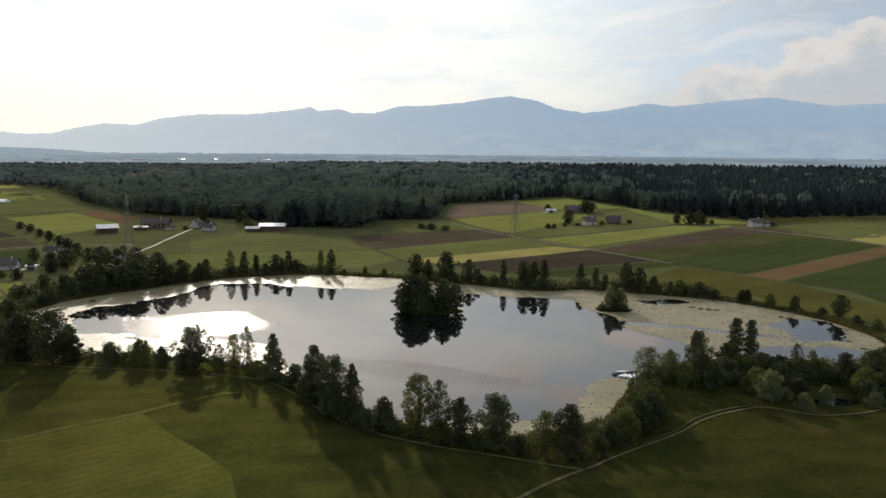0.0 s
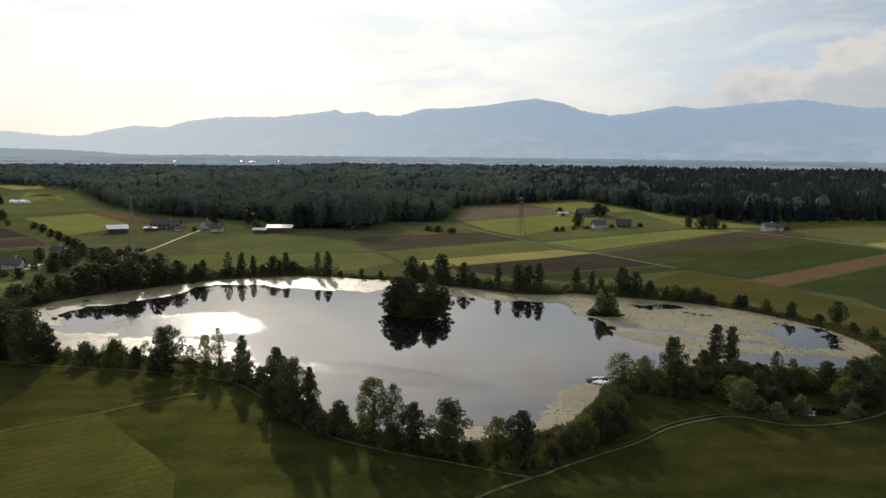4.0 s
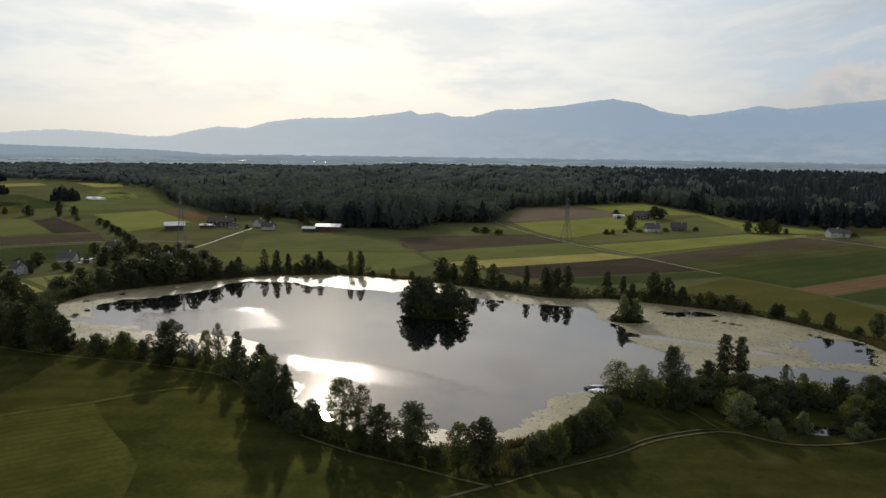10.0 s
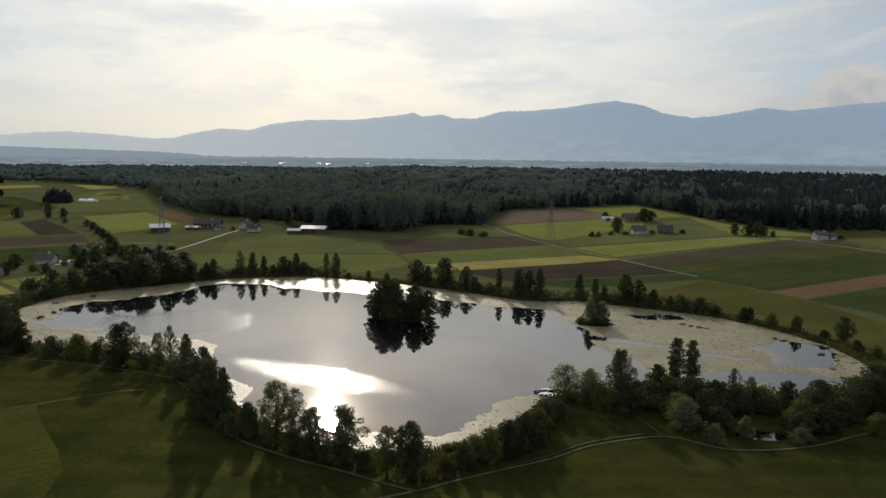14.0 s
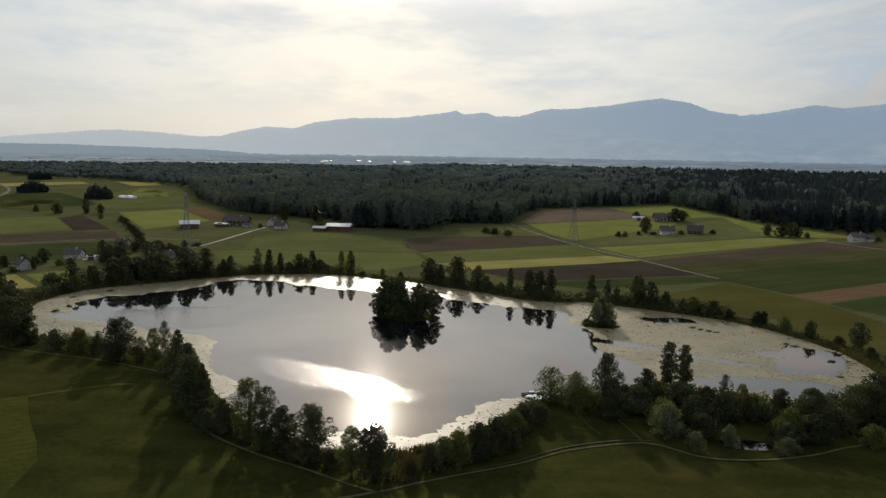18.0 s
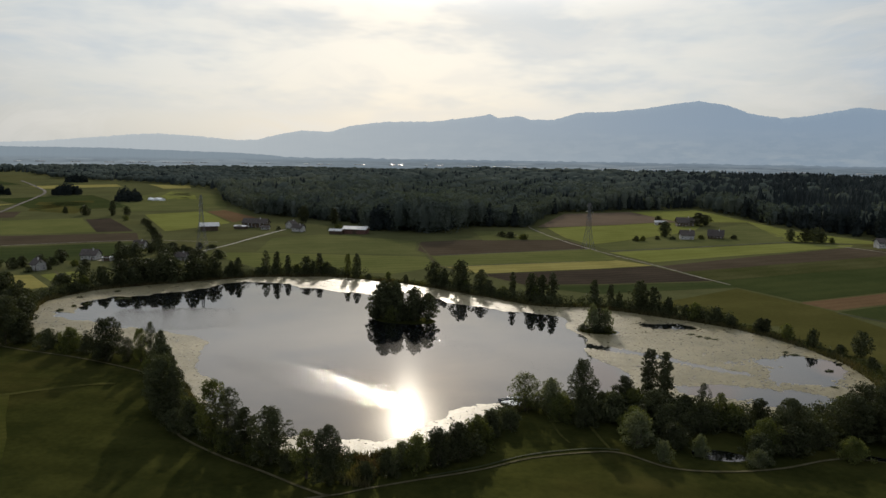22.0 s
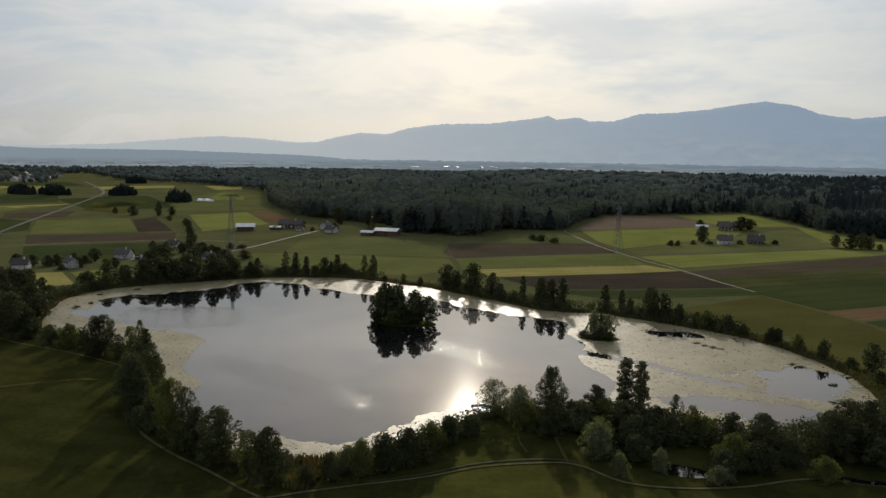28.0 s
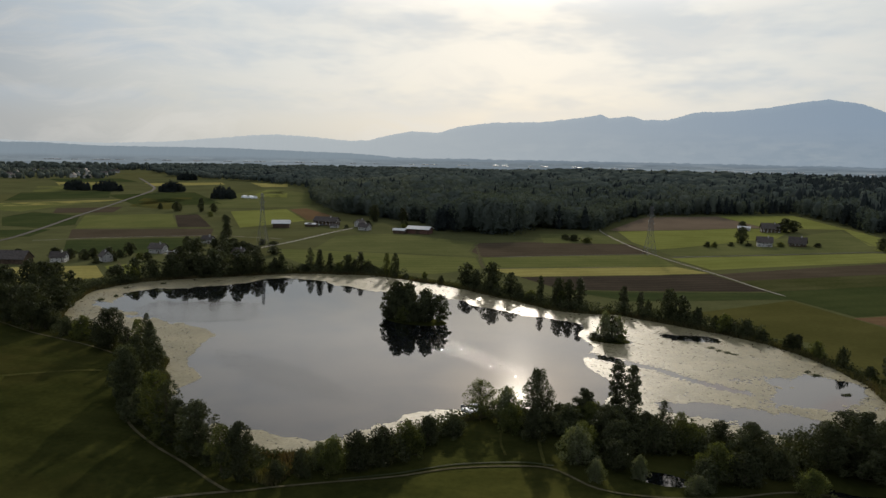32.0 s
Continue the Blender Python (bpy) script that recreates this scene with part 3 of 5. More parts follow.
SWATHS = [[(-122, 190), (-117, 193), (-108, 202), (-95, 212), (-87, 220), (-75, 231), (-68, 234)]]
WAYS = [
    ("path", [(-215, 285), (-190, 272), (-164, 265), (-140, 260), (-107, 257), (-85, 253), (-65, 247), (-50, 233), (-35, 214), (-20, 202), (-2, 194),
              (14, 189), (30, 183), (37, 182), (44, 188), (54, 196), (68, 207), (80, 219), (95, 228), (104, 230), (117, 224), (131, 226), (146, 233),
              (161, 244), (176, 248), (200, 252)], 0.85, "path", "pale gravel footpath round the lake"),
    ("path", [(89, 260), (93, 250), (97, 240), (101, 231)], 0.9, "swath", "worn grass path to the boats"),
    ("path", [(78, 258), (82, 248), (85, 240), (89, 233)], 0.7, "swath", "narrow worn path over the headland"),
    ("road", [(-252, 485), (-247, 495), (-245, 507), (-244, 520), (-242, 534)], 3.2, "road", "pale gravel lane with parked cars in the hamlet"),
    ("road", [(-286, 480), (-286, 490), (-287, 502)], 4.0, "road", "pale gravel yard beside the white house"),
    ("path", [(37, 182), (27, 174), (18, 165), (5, 150)], 1.2, "path", "pale gravel field track"),
    ("road", [(-243, 535), (-243, 585), (-247, 640), (-251, 708)], 2.0, "road", "pale farm road to the barns"),
    ("road", [(-20, 830), (-10, 799), (30, 720), (57, 675), (117, 590), (141, 552), (160, 525)], 1.5, "track", "pale straight field road"),
    ("road", [(250, 745), (276, 731), (313, 676), (342, 635), (356, 599), (380, 540)], 1.8, "track", "pale road passing the white house"),
    ("path", [(-91, 653), (-69, 606), (-43, 548), (-28, 530)], 2.0, "path", "worn field track"),
    ("road", [(-443, 483), (-394, 538), (-325, 587), (-262, 600)], 1.5, "track", "pale lane between the fields"),
    ("path", [(-279, 430), (-258, 412), (-237, 384), (-230, 372)], 1.8, "path", "field track past the barley plot"),
]
for name, line, width, mat, label in WAYS:
    tagged(new(name, ribbon(name, line, width, M[mat])), label, name, kind="structure")
tagged(new("field", sheet("field", [(-260, 110), (-190, 128), (-122, 191), (-108, 203), (-93, 214), (-77, 197), (-63, 184), (-53, 173), (-40, 140), (-60, 105)], M["mown"], 0.05)), "freshly mown strip of the near meadow", "field", kind="structure")
for line in SWATHS:
    tagged(new("mown_edge", ribbon("mown_edge", line, 2.0, M["swath"], 0.12)), "paler dry edge of a mown strip in the meadow", "grass", kind="structure")
for line, width in ([(77, 661), (150, 706), (228, 755), (283, 755)], 3.0), ([(-55, 589), (62, 673)], 1.4), ([(-34, 540), (60, 599)], 1.4), ([(207, 452), (240, 425), (262, 396)], 1.6), ([(56, 199), (68, 209.2), (79, 221), (94, 230.2), (103, 232.2)], 0.8):
    tagged(new("ditch", ribbon("ditch", line, width, M["ditch"], 0.2)), "dark overgrown ditch between fields", "ditch", kind="structure")
railway = tagged(new("railway_line", ribbon("railway_line", [(-440, 420), (-475, 488), (-524, 560), (-572, 626), (-734, 855), (-862, 1028), (-994, 1145), (-1175, 1289)], 4.5, M["ballast"], 0.4)),
                 "grey ballast railway line across the plain", "railway", kind="structure")

# ---------------- far valley and ridges ----------------
RIDGE = [(-62, 0.5), (-56, 0.4), (-48, 0.3), (-44, 0.5), (-41, 0.8), (-38.4, 1.05), (-36.4, 1.2), (-33.3, 1.05), (-31, 0.84), (-29.4, 0.9), (-28.2, 1.23), (-26.2, 1.65), (-24.1, 1.57),
         (-22.5, 2.07), (-19.9, 2.42), (-16.1, 2.5), (-13.1, 2.89), (-11.8, 3.12), (-11.2, 2.83), (-9.6, 3.03), (-8.8, 2.74), (-7, 2.72), (-5.1, 3.29),
         (-2.8, 3.35), (-0.3, 3.61), (1.3, 3.86), (3.4, 4.12), (5.4, 3.77), (6.9, 3.2), (9.0, 2.87), (10.7, 3.03), (13.6, 3.55), (15.3, 3.3), (19.6, 3.74),
         (21.9, 3.89), (24, 3.54), (25.8, 3.24), (29.7, 3.34), (36, 3.2), (44, 2.8)]
HILL = [(-62, 0.3), (-55, 0.25), (-52, 0.26), (-48.6, 0.11), (-44.8, 0.11), (-40, 0.12), (-34.3, -0.02), (-30.5, -0.11), (-28.3, -0.24), (-25.7, -0.55), (-22, -0.75), (44, -0.75)]
MID = (77.0, 20.0, 83.0)


def far_land(name, rows, mat, label):
    """rows: distance and elevation by azimuth."""
    az = np.linspace(-62, 44, 1300)
    verts = []
    for far, lift in rows:
        el = lift(az)
        for a, e in zip(np.radians(az), np.radians(el)):
            verts.append((MID[0] + far * math.sin(a), MID[1] + far * math.cos(a), MID[2] + far * math.tan(e)))
    count = len(az)
    faces = [(r * count + i, r * count + i + 1, (r + 1) * count + i + 1, (r + 1) * count + i) for r in range(len(rows) - 1) for i in range(count - 1)]
    return tagged(new(name, mesh(name, verts, faces, M[mat], True)), label, "mountains", kind="structure")


def ridge(az):
    el = np.interp(az, *np.array(RIDGE).T)
    return el + 0.03 * wobble(az, az * 0.5, 2.4) + 0.022 * wobble(az, az * 0.3, 9.0) + 0.012 * wobble(az, az * 0.3, 31.0)


def hill(az):
    return np.interp(az, *np.array(HILL).T) + 0.02 * wobble(az, az, 3.0) + 0.015 * wobble(az, az, 11.0)


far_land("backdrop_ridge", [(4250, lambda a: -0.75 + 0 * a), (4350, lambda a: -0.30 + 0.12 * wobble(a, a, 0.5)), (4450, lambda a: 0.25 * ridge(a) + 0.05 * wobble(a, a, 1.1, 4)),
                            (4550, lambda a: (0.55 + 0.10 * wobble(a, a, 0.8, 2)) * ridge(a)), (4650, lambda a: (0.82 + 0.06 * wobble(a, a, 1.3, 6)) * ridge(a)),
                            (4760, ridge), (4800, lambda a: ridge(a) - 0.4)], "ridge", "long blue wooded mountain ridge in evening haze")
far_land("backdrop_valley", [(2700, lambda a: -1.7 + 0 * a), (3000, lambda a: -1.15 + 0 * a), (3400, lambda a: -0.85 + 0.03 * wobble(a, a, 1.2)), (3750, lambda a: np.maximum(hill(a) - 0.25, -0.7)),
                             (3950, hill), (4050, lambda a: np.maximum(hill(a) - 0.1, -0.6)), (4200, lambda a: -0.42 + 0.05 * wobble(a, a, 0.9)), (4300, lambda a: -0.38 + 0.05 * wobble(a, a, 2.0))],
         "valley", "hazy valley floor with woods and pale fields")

# ---------------- trees ----------------
def leaf_cloud(rng, centres, radii, count, size, flatten=1.0, squash=1.0):
    """Loose leaf clumps on and within the shells of the given lobes: arrays of vertices and triangles."""
    centres, radii = np.array(centres, float), np.array(radii, float)
    which = rng.choice(len(centres), count, p=radii**2 / (radii**2).sum())
    way = rng.normal(size=(count, 3))
    way /= np.linalg.norm(way, axis=1)[:, None]
    depth = rng.uniform(0.45, 1.0, count) ** 0.5
    bumpy = 1 + 0.22 * np.sin(5 * way[:, 0] + 3 * which) * np.sin(4 * way[:, 1] + way[:, 2] * 5 + which)
    middle = centres[which] + way * (radii[which] * depth * bumpy)[:, None] * np.array([1, 1, squash])
    normal = way + rng.normal(size=(count, 3)) * 0.7
    normal[:, 2] *= flatten
    normal /= np.linalg.norm(normal, axis=1)[:, None]
    a = np.cross(normal, rng.normal(size=(count, 3)))
    a /= np.linalg.norm(a, axis=1)[:, None]
    b = np.cross(normal, a)
    s = size * rng.uniform(0.55, 1.25, count)[:, None]
    verts = np.stack([middle + a * s, middle - a * s * 0.6 + b * s * 0.85, middle - a * s * 0.5 - b * s * 0.8], 1).reshape(-1, 3)
    return verts, np.arange(len(verts)).reshape(-1, 3)


def quick_mesh(name, verts, faces, mat, smooth=False):
    """A mesh of quads (or of triangles) from arrays."""
    data = bpy.data.meshes.new(name)
    verts, faces = np.asarray(verts, np.float32), np.asarray(faces, np.int32)
    data.vertices.add(len(verts))
    data.vertices.foreach_set("co", verts.ravel())
    data.loops.add(faces.size)
    data.loops.foreach_set("vertex_index", faces.ravel())
    data.polygons.add(len(faces))
    data.polygons.foreach_set("loop_start", np.arange(0, faces.size, faces.shape[1], dtype=np.int32))
    data.materials.append(mat)
    data.update(calc_edges=True)
    data.validate()
    if smooth:
        data.shade_smooth()
    return data


def build_tree(name, seed, height, spread, form, leaves, leaf_size, mat, label, stems=1, gaps=0.0):
    """A tree at the origin: an Empty with trunk and crown. form: round, tall, column, cone, bush, airy."""
    rng = np.random.default_rng(seed)
    root = empty(name)
    tagged(root, label, "bush" if form == "bush" else "tree", group="trees and bushes by the lake")
    start, count, core = {"round": (0.07, 46, 0.5), "tall": (0.05, 48, 0.45), "column": (0.05, 64, 0.62), "cone": (0.04, 48, 0.5), "bush": (0.10, 26, 0.6), "airy": (0.10, 66, 0.34)}[form]

    def reach(u):
        if form == "round":
            return math.sin(math.pi * (0.17 + 0.76 * u)) ** 0.7
        if form == "tall":
            return math.sin(math.pi * (0.24 + 0.72 * u**1.05)) ** 0.8
        if form == "column":
            return 0.95 * math.sin(math.pi * (0.20 + 0.74 * u)) ** 0.55
        if form == "cone":
            return (1 - u) ** 0.72 * min(1.0, 0.7 + 2.5 * u)
        if form == "airy":
            return math.sin(math.pi * (0.14 + 0.80 * u)) ** 0.7
        return math.sqrt(max(1 - u * u, 0.0))

    lobes, radii = [], []
    for i in range(count):
        u = ((i + rng.uniform(0, 1)) / count) ** 0.9
        k = 2.4 * i + rng.uniform(-0.6, 0.6)
        w = reach(u) * spread / 2
        rad = spread * rng.uniform(0.09, 0.165) * (0.6 + 0.4 * reach(u)) * {"airy": 1.0, "column": 1.12}.get(form, 1.0)
        far = max(w * rng.uniform(0.6, 1.15) - rad * 0.6, 0.0)
        z = (start + (1 - start) * u) * height + rng.uniform(-0.02, 0.02) * height
        lobes.append((math.cos(k) * far, math.sin(k) * far, min(max(z, rad * 0.6), height - rad * 0.5)))
        radii.append(rad)
    if core:
        for i in range(7):
            u = (i + 0.5) / 7
            lobes.append((0, 0, (start + (1 - start) * u * 0.94) * height))
            radii.append(max(reach(u) * spread / 2 * core, 0.3))
    verts, faces = leaf_cloud(rng, lobes, radii, leaves, leaf_size, 0.8, 1.0)
    verts[:, 2] = np.maximum(verts[:, 2], 0.1)
    bm = bmesh.new()
    for s in range(stems):
        lean = Vector((rng.uniform(-1, 1), rng.uniform(-1, 1), 0)) * (0.10 * spread if stems > 1 else 0.03 * spread)
        foot, top = Vector((lean.x * 0.3, lean.y * 0.3, -0.3)), Vector((lean.x, lean.y, height * 0.86))
        knee = foot.lerp(top, 0.45) + Vector((rng.uniform(-0.2, 0.2), rng.uniform(-0.2, 0.2), 0))
        thick = 0.014 * height + 0.08
        beam(bm, foot, knee, thick, thick * 0.62, 7)
        beam(bm, knee, top, thick * 0.62, 0.03, 6)
    for x, y, z in lobes[:count:2]:
        low = z - 0.42 * math.hypot(x, y) - 0.05 * height
        beam(bm, (0.1 * x, 0.1 * y, max(low, 0.1)), (x, y, z), 0.005 * height + 0.02, 0.015, 4)
    part("trunk", from_bm("trunk", bm, M["bark"]), root)
    part("crown", quick_mesh("crown", verts, faces, M[mat]), root)
    return root


FORMS = {
    "alder": [("round", 16.0, 10.5, 3300, 0.36, "leaf"), ("tall", 15.0, 9.5, 3200, 0.36, "leaf"), ("round", 15.0, 11.0, 3300, 0.36, "leaf"), ("tall", 17.0, 9.0, 3100, 0.36, "leaf")],
    "birch": [("airy", 17.0, 9.0, 2500, 0.32, "leaf_light"), ("tall", 18.0, 9.5, 2100, 0.32, "leaf")],
    "poplar": [("column", 20.0, 5.6, 2400, 0.34, "leaf"), ("column", 18.0, 5.0, 2200, 0.34, "leaf")],
    "fir": [("cone", 16.0, 9.0, 3000, 0.34, "leaf")],
    "bush": [("bush", 6.5, 8.5, 1500, 0.32, "leaf"), ("bush", 5.5, 7.5, 1300, 0.30, "leaf"), ("bush", 6.0, 9.0, 1500, 0.32, "leaf_light")],
    "willow": [("bush", 7.5, 9.0, 1700, 0.30, "leaf_pale"), ("bush", 6.5, 8.0, 1500, 0.30, "leaf_pale")],
    "sapling": [("airy", 12.0, 8.0, 1300, 0.30, "leaf_light")],
}
LABELS = {
    "alder": ("alder_tree", "dark green broad-crowned alder on the lake bank"), "birch": ("birch_tree", "tall loose-crowned tree with light between its leaves"),
    "poplar": ("poplar_tree", "slender column-shaped poplar on the shore"), "fir": ("conical_tree", "dense cone-shaped dark green tree by the shore"),
    "bush": ("bush", "dense dark green shore bush"), "willow": ("willow_bush", "pale grey-green rounded willow bush"),
    "sapling": ("young_tree", "small open-crowned young tree standing by the jetty"),
}
models, made = {}, {}


def ashore(x, y):
    """Moves a place that lies in the lake back onto the bank; the islands stay."""
    if any(math.hypot((x - cx) / a, (y - cy) / b) < 1.1 for cx, cy, a, b in (ISLAND, ISLET)):
        return x, y
    way = Vector((x + 20, y - 350)).normalized()
    while x < -125 and y > 355 and float(to_loop(np.array([x]), np.array([y]), shore)[0]) < 1.2:
        x, y = x + way.x, y + way.y
    return x, y


def plant(kind, x, y, height, width, turn=None, base=None):
    """Puts a tree of that kind, height and crown width on the ground."""
    x, y = ashore(x, y)
    fine = y < 300
    kind_key = (kind, fine)
    pick = made.get(kind, 0) % len(FORMS[kind])
    made[kind] = made.get(kind, 0) + 1
    form, h, w, leaves, leaf, mat = FORMS[kind][pick]
    leaves, leaf = (int(leaves * 2.9), leaf * 0.68) if fine else (int(leaves * 0.62), leaf * 1.45)
    if base is None:
        base = float(ground_height(np.array([x]), np.array([y]))[0])
    turn = (made[kind] * 137.5) % 360 if turn is None else turn
    m = pose(x, y, max(base, 0.05) - 0.05, 0, 0, turn) @ Matrix.Diagonal((width / w, width / w, height / h, 1))
    if (kind_key, pick) not in models:
        stems = 2 if kind in ("birch",) else 3 if kind in ("bush", "willow") else 1
        models[kind_key, pick] = build_tree(LABELS[kind][0], 11 + 7 * len(models), h, w, form, leaves, leaf, mat, LABELS[kind][1], stems)
        models[kind_key, pick].matrix_world = m
        return models[kind_key, pick]
    return copy_thing(models[kind_key, pick], m @ Matrix.Diagonal([1 / s for s in models[kind_key, pick].scale] + [1]))


# bank below the near meadow
for kind, x, y, h, w in [
    ("alder", -175, 272, 17, 13), ("alder", -162, 269, 17.5, 12.5), ("alder", -147, 264, 20, 13.5), ("alder", -143, 268, 14, 8), ("bush", -142, 271, 5, 5.5),
    ("birch", -136, 271, 4.6, 2.6), ("bush", -126, 265, 8, 8.5), ("bush", -114, 264, 9.4, 10.5), ("bush", -106, 264, 7, 6.5), ("alder", -92, 258, 16.5, 12.5),
    ("birch", -83, 259, 9.5, 5.6), ("birch", -78, 260, 13, 5.2), ("birch", -73, 260, 16.5, 5.8), ("fir", -61, 250, 16.5, 10), ("alder", -42, 226, 18.2, 9),
    ("alder", -34, 214, 18.5, 9.5), ("fir", -28, 211, 17.5, 8), ("bush", -18, 205, 9.5, 9)]:
    plant(kind, x, y, h, 1.22 * w)
for kind, x, y, h, w in [
    ("birch", -8, 201, 18.3, 8.5), ("birch", -2, 200, 17, 8), ("alder", 4, 198, 13, 8), ("alder", 14, 194, 15.6, 10), ("birch", 27, 189, 12.6, 7),
    ("alder", 33.5, 188, 14.8, 8.5), ("bush", 9, 194, 5, 6), ("bush", 20, 192, 4.5, 5), ("bush", -24, 206, 6, 7), ("bush", -36, 221, 8, 8), ("bush", -46, 232, 7, 7),
    ("bush", -52, 242, 8, 7), ("bush", -68, 254, 5, 7), ("bush", -98, 262, 5, 7), ("bush", -120, 267, 4, 6), ("bush", -2, 198, 6, 7)]:
    plant(kind, x, y, h, 1.22 * w)
# bank round the jetty and the wood on the small headland
for kind, x, y, h, w in [
    ("bush", 42, 192, 5, 5), ("bush", 46, 197, 7, 6), ("willow", 48, 203, 7, 6.5), ("bush", 52, 203, 9, 8), ("bush", 57, 207, 10, 9), ("bush", 61, 213, 10, 10),
    ("bush", 64, 222, 9, 9), ("bush", 66, 231, 8, 8), ("bush", 70, 240, 6, 7), ("sapling", 72, 256.5, 12.6, 8.5), ("willow", 80, 258, 11, 9), ("alder", 90, 258, 18, 8),
    ("bush", 84, 252, 8, 9), ("bush", 92, 250, 9, 9), ("poplar", 110.5, 277, 19.4, 5.6), ("poplar", 115.5, 275, 19.4, 5.4), ("bush", 100, 257, 9, 10)]:
    plant(kind, x, y, h, 1.22 * w)
for kind, x, y, h, w in [
    ("bush", 106, 262, 9, 10), ("alder", 103, 265, 12, 9), ("bush", 114, 263, 9, 11), ("bush", 122, 264, 8, 10), ("bush", 107, 247, 8, 10), ("willow", 108, 238, 10, 10),
    ("bush", 116, 250, 9, 11), ("bush", 126, 255, 9, 10), ("birch", 127, 262, 13, 5), ("birch", 132, 260, 11, 4), ("bush", 135, 260, 8, 9), ("alder", 143, 258, 11, 6),
    ("alder", 151, 254, 13, 10), ("bush", 118, 240, 7, 9), ("willow", 125, 236, 6.5, 4.5), ("willow", 115, 229, 5.5, 5), ("bush", 141, 240, 7, 9), ("bush", 143, 245, 9, 10)]:
    plant(kind, x, y, h, 1.22 * w)
for kind, x, y, h, w in [
    ("willow", 140, 233, 4.5, 6), ("bush", 150, 244, 8, 10), ("bush", 158, 252, 8, 8), ("alder", 170, 264, 13, 11), ("alder", 178, 262, 18, 11.5), ("alder", 176, 274, 14, 12),
    ("bush", 172, 282, 7, 9), ("alder", 188, 270, 16, 12), ("alder", 190, 284, 13, 11), ("bush", 196, 300, 6, 8), ("bush", 200, 318, 5, 7), ("alder", 200, 278, 17, 13),
    ("alder", 196, 258, 15, 12), ("bush", 166, 246, 6, 8), ("alder", 112, 256, 11, 9), ("bush", 96, 262, 7, 8)]:
    plant(kind, x, y, h, 1.22 * w)
# far bank
for kind, x, y, h, w in [
    ("alder", -177, 418, 18, 14), ("alder", -168, 430, 17, 13), ("alder", -160, 440, 14, 11), ("bush", -155, 447, 8, 8), ("alder", -150, 452, 13, 8), ("birch", -144, 475, 15.5, 7.5),
    ("poplar", -134, 472, 15.5, 6), ("poplar", -127, 474, 13, 5), ("bush", -121, 476, 7, 8), ("alder", -115, 478, 12.5, 10), ("poplar", -107, 482, 14.5, 6.5), ("bush", -99, 486, 5, 7),
    ("birch", -85.5, 480, 16, 5.2), ("alder", -78.5, 479, 16.5, 6.6), ("bush", -70, 479, 3.5, 5), ("bush", -56, 478, 5.5, 4.5), ("bush", -43, 476, 4.5, 4)]:
    plant(kind, x, y, h, w)
for kind, x, y, h, w in [
    ("alder", -22, 468, 15, 11), ("alder", -14, 466, 12, 6), ("alder", -2, 461, 18, 14), ("alder", 12, 455, 14, 9.5), ("bush", 20, 450, 5, 8), ("bush", 27, 447, 6, 8), ("poplar", 33, 446, 15, 4.5),
    ("alder", 45, 442, 15.5, 9), ("alder", 51, 440, 15.5, 8), ("poplar", 57, 440, 17, 7), ("poplar", 80, 445, 13.5, 6), ("poplar", 89, 444, 11.5, 5), ("bush", 94, 440, 8, 6),
    ("alder", 105, 434, 16, 11), ("alder", 112, 430, 14, 9), ("bush", 120, 428, 9, 7), ("bush", 133, 421, 8.5, 10)]:
    plant(kind, x, y, h, w)
for kind, x, y, h, w in [
    ("bush", 143, 417, 8, 9), ("bush", 150, 412, 5, 8), ("bush", 172, 391, 7, 7.5), ("bush", 181, 381, 8, 6), ("alder", 197, 366, 11, 9), ("bush", 197, 350, 4.5, 6), ("bush", 201, 340, 5, 7),
    ("bush", 204, 328, 5, 7), ("bush", 190, 370, 4, 6), ("bush", 162, 404, 3.5, 6)]:
    plant(kind, x, y, h, w)
rng = np.random.default_rng(77)
for i in range(46):
    x = rng.uniform(-182, -100) if i % 2 else rng.uniform(-28, 165)
    near = shore[(shore[:, 1] > 395)]
    spot = near[np.argmin(np.abs(near[:, 0] - x))]
    y = spot[1] + rng.uniform(3, 9)
    h = rng.uniform(4, 11) if x < 70 else rng.uniform(3, 7.5)
    plant(("alder", "bush", "birch", "bush")[i % 4], x, y, h if i % 4 != 1 else h * 0.7, h * rng.uniform(0.6, 0.9))
# island and islet
for kind, x, y, h, w in [
    ("alder", -20, 372, 18.5, 13), ("alder", -15, 375, 18, 12), ("alder", -24, 373, 14, 11), ("alder", -17, 369, 14, 10), ("alder", -12, 371, 15.5, 10), ("alder", -3, 372, 16, 13), ("alder", 3, 374, 13.5, 11),
    ("alder", -2, 369, 12, 11), ("bush", -14, 367, 7, 9), ("bush", -8, 369, 8, 9), ("bush", -23, 369, 6, 8), ("bush", -7, 376, 6, 8), ("birch", -19, 377, 16, 8), ("willow", 84, 380, 12.5, 8.5),
    ("willow", 90, 381, 10.5, 8), ("bush", 80, 379, 3, 6), ("bush", 87, 377, 3, 8), ("bush", 92, 379, 3, 6), ("birch", 87, 381.5, 10.5, 8)]:
    plant(kind, x, y, h, w)
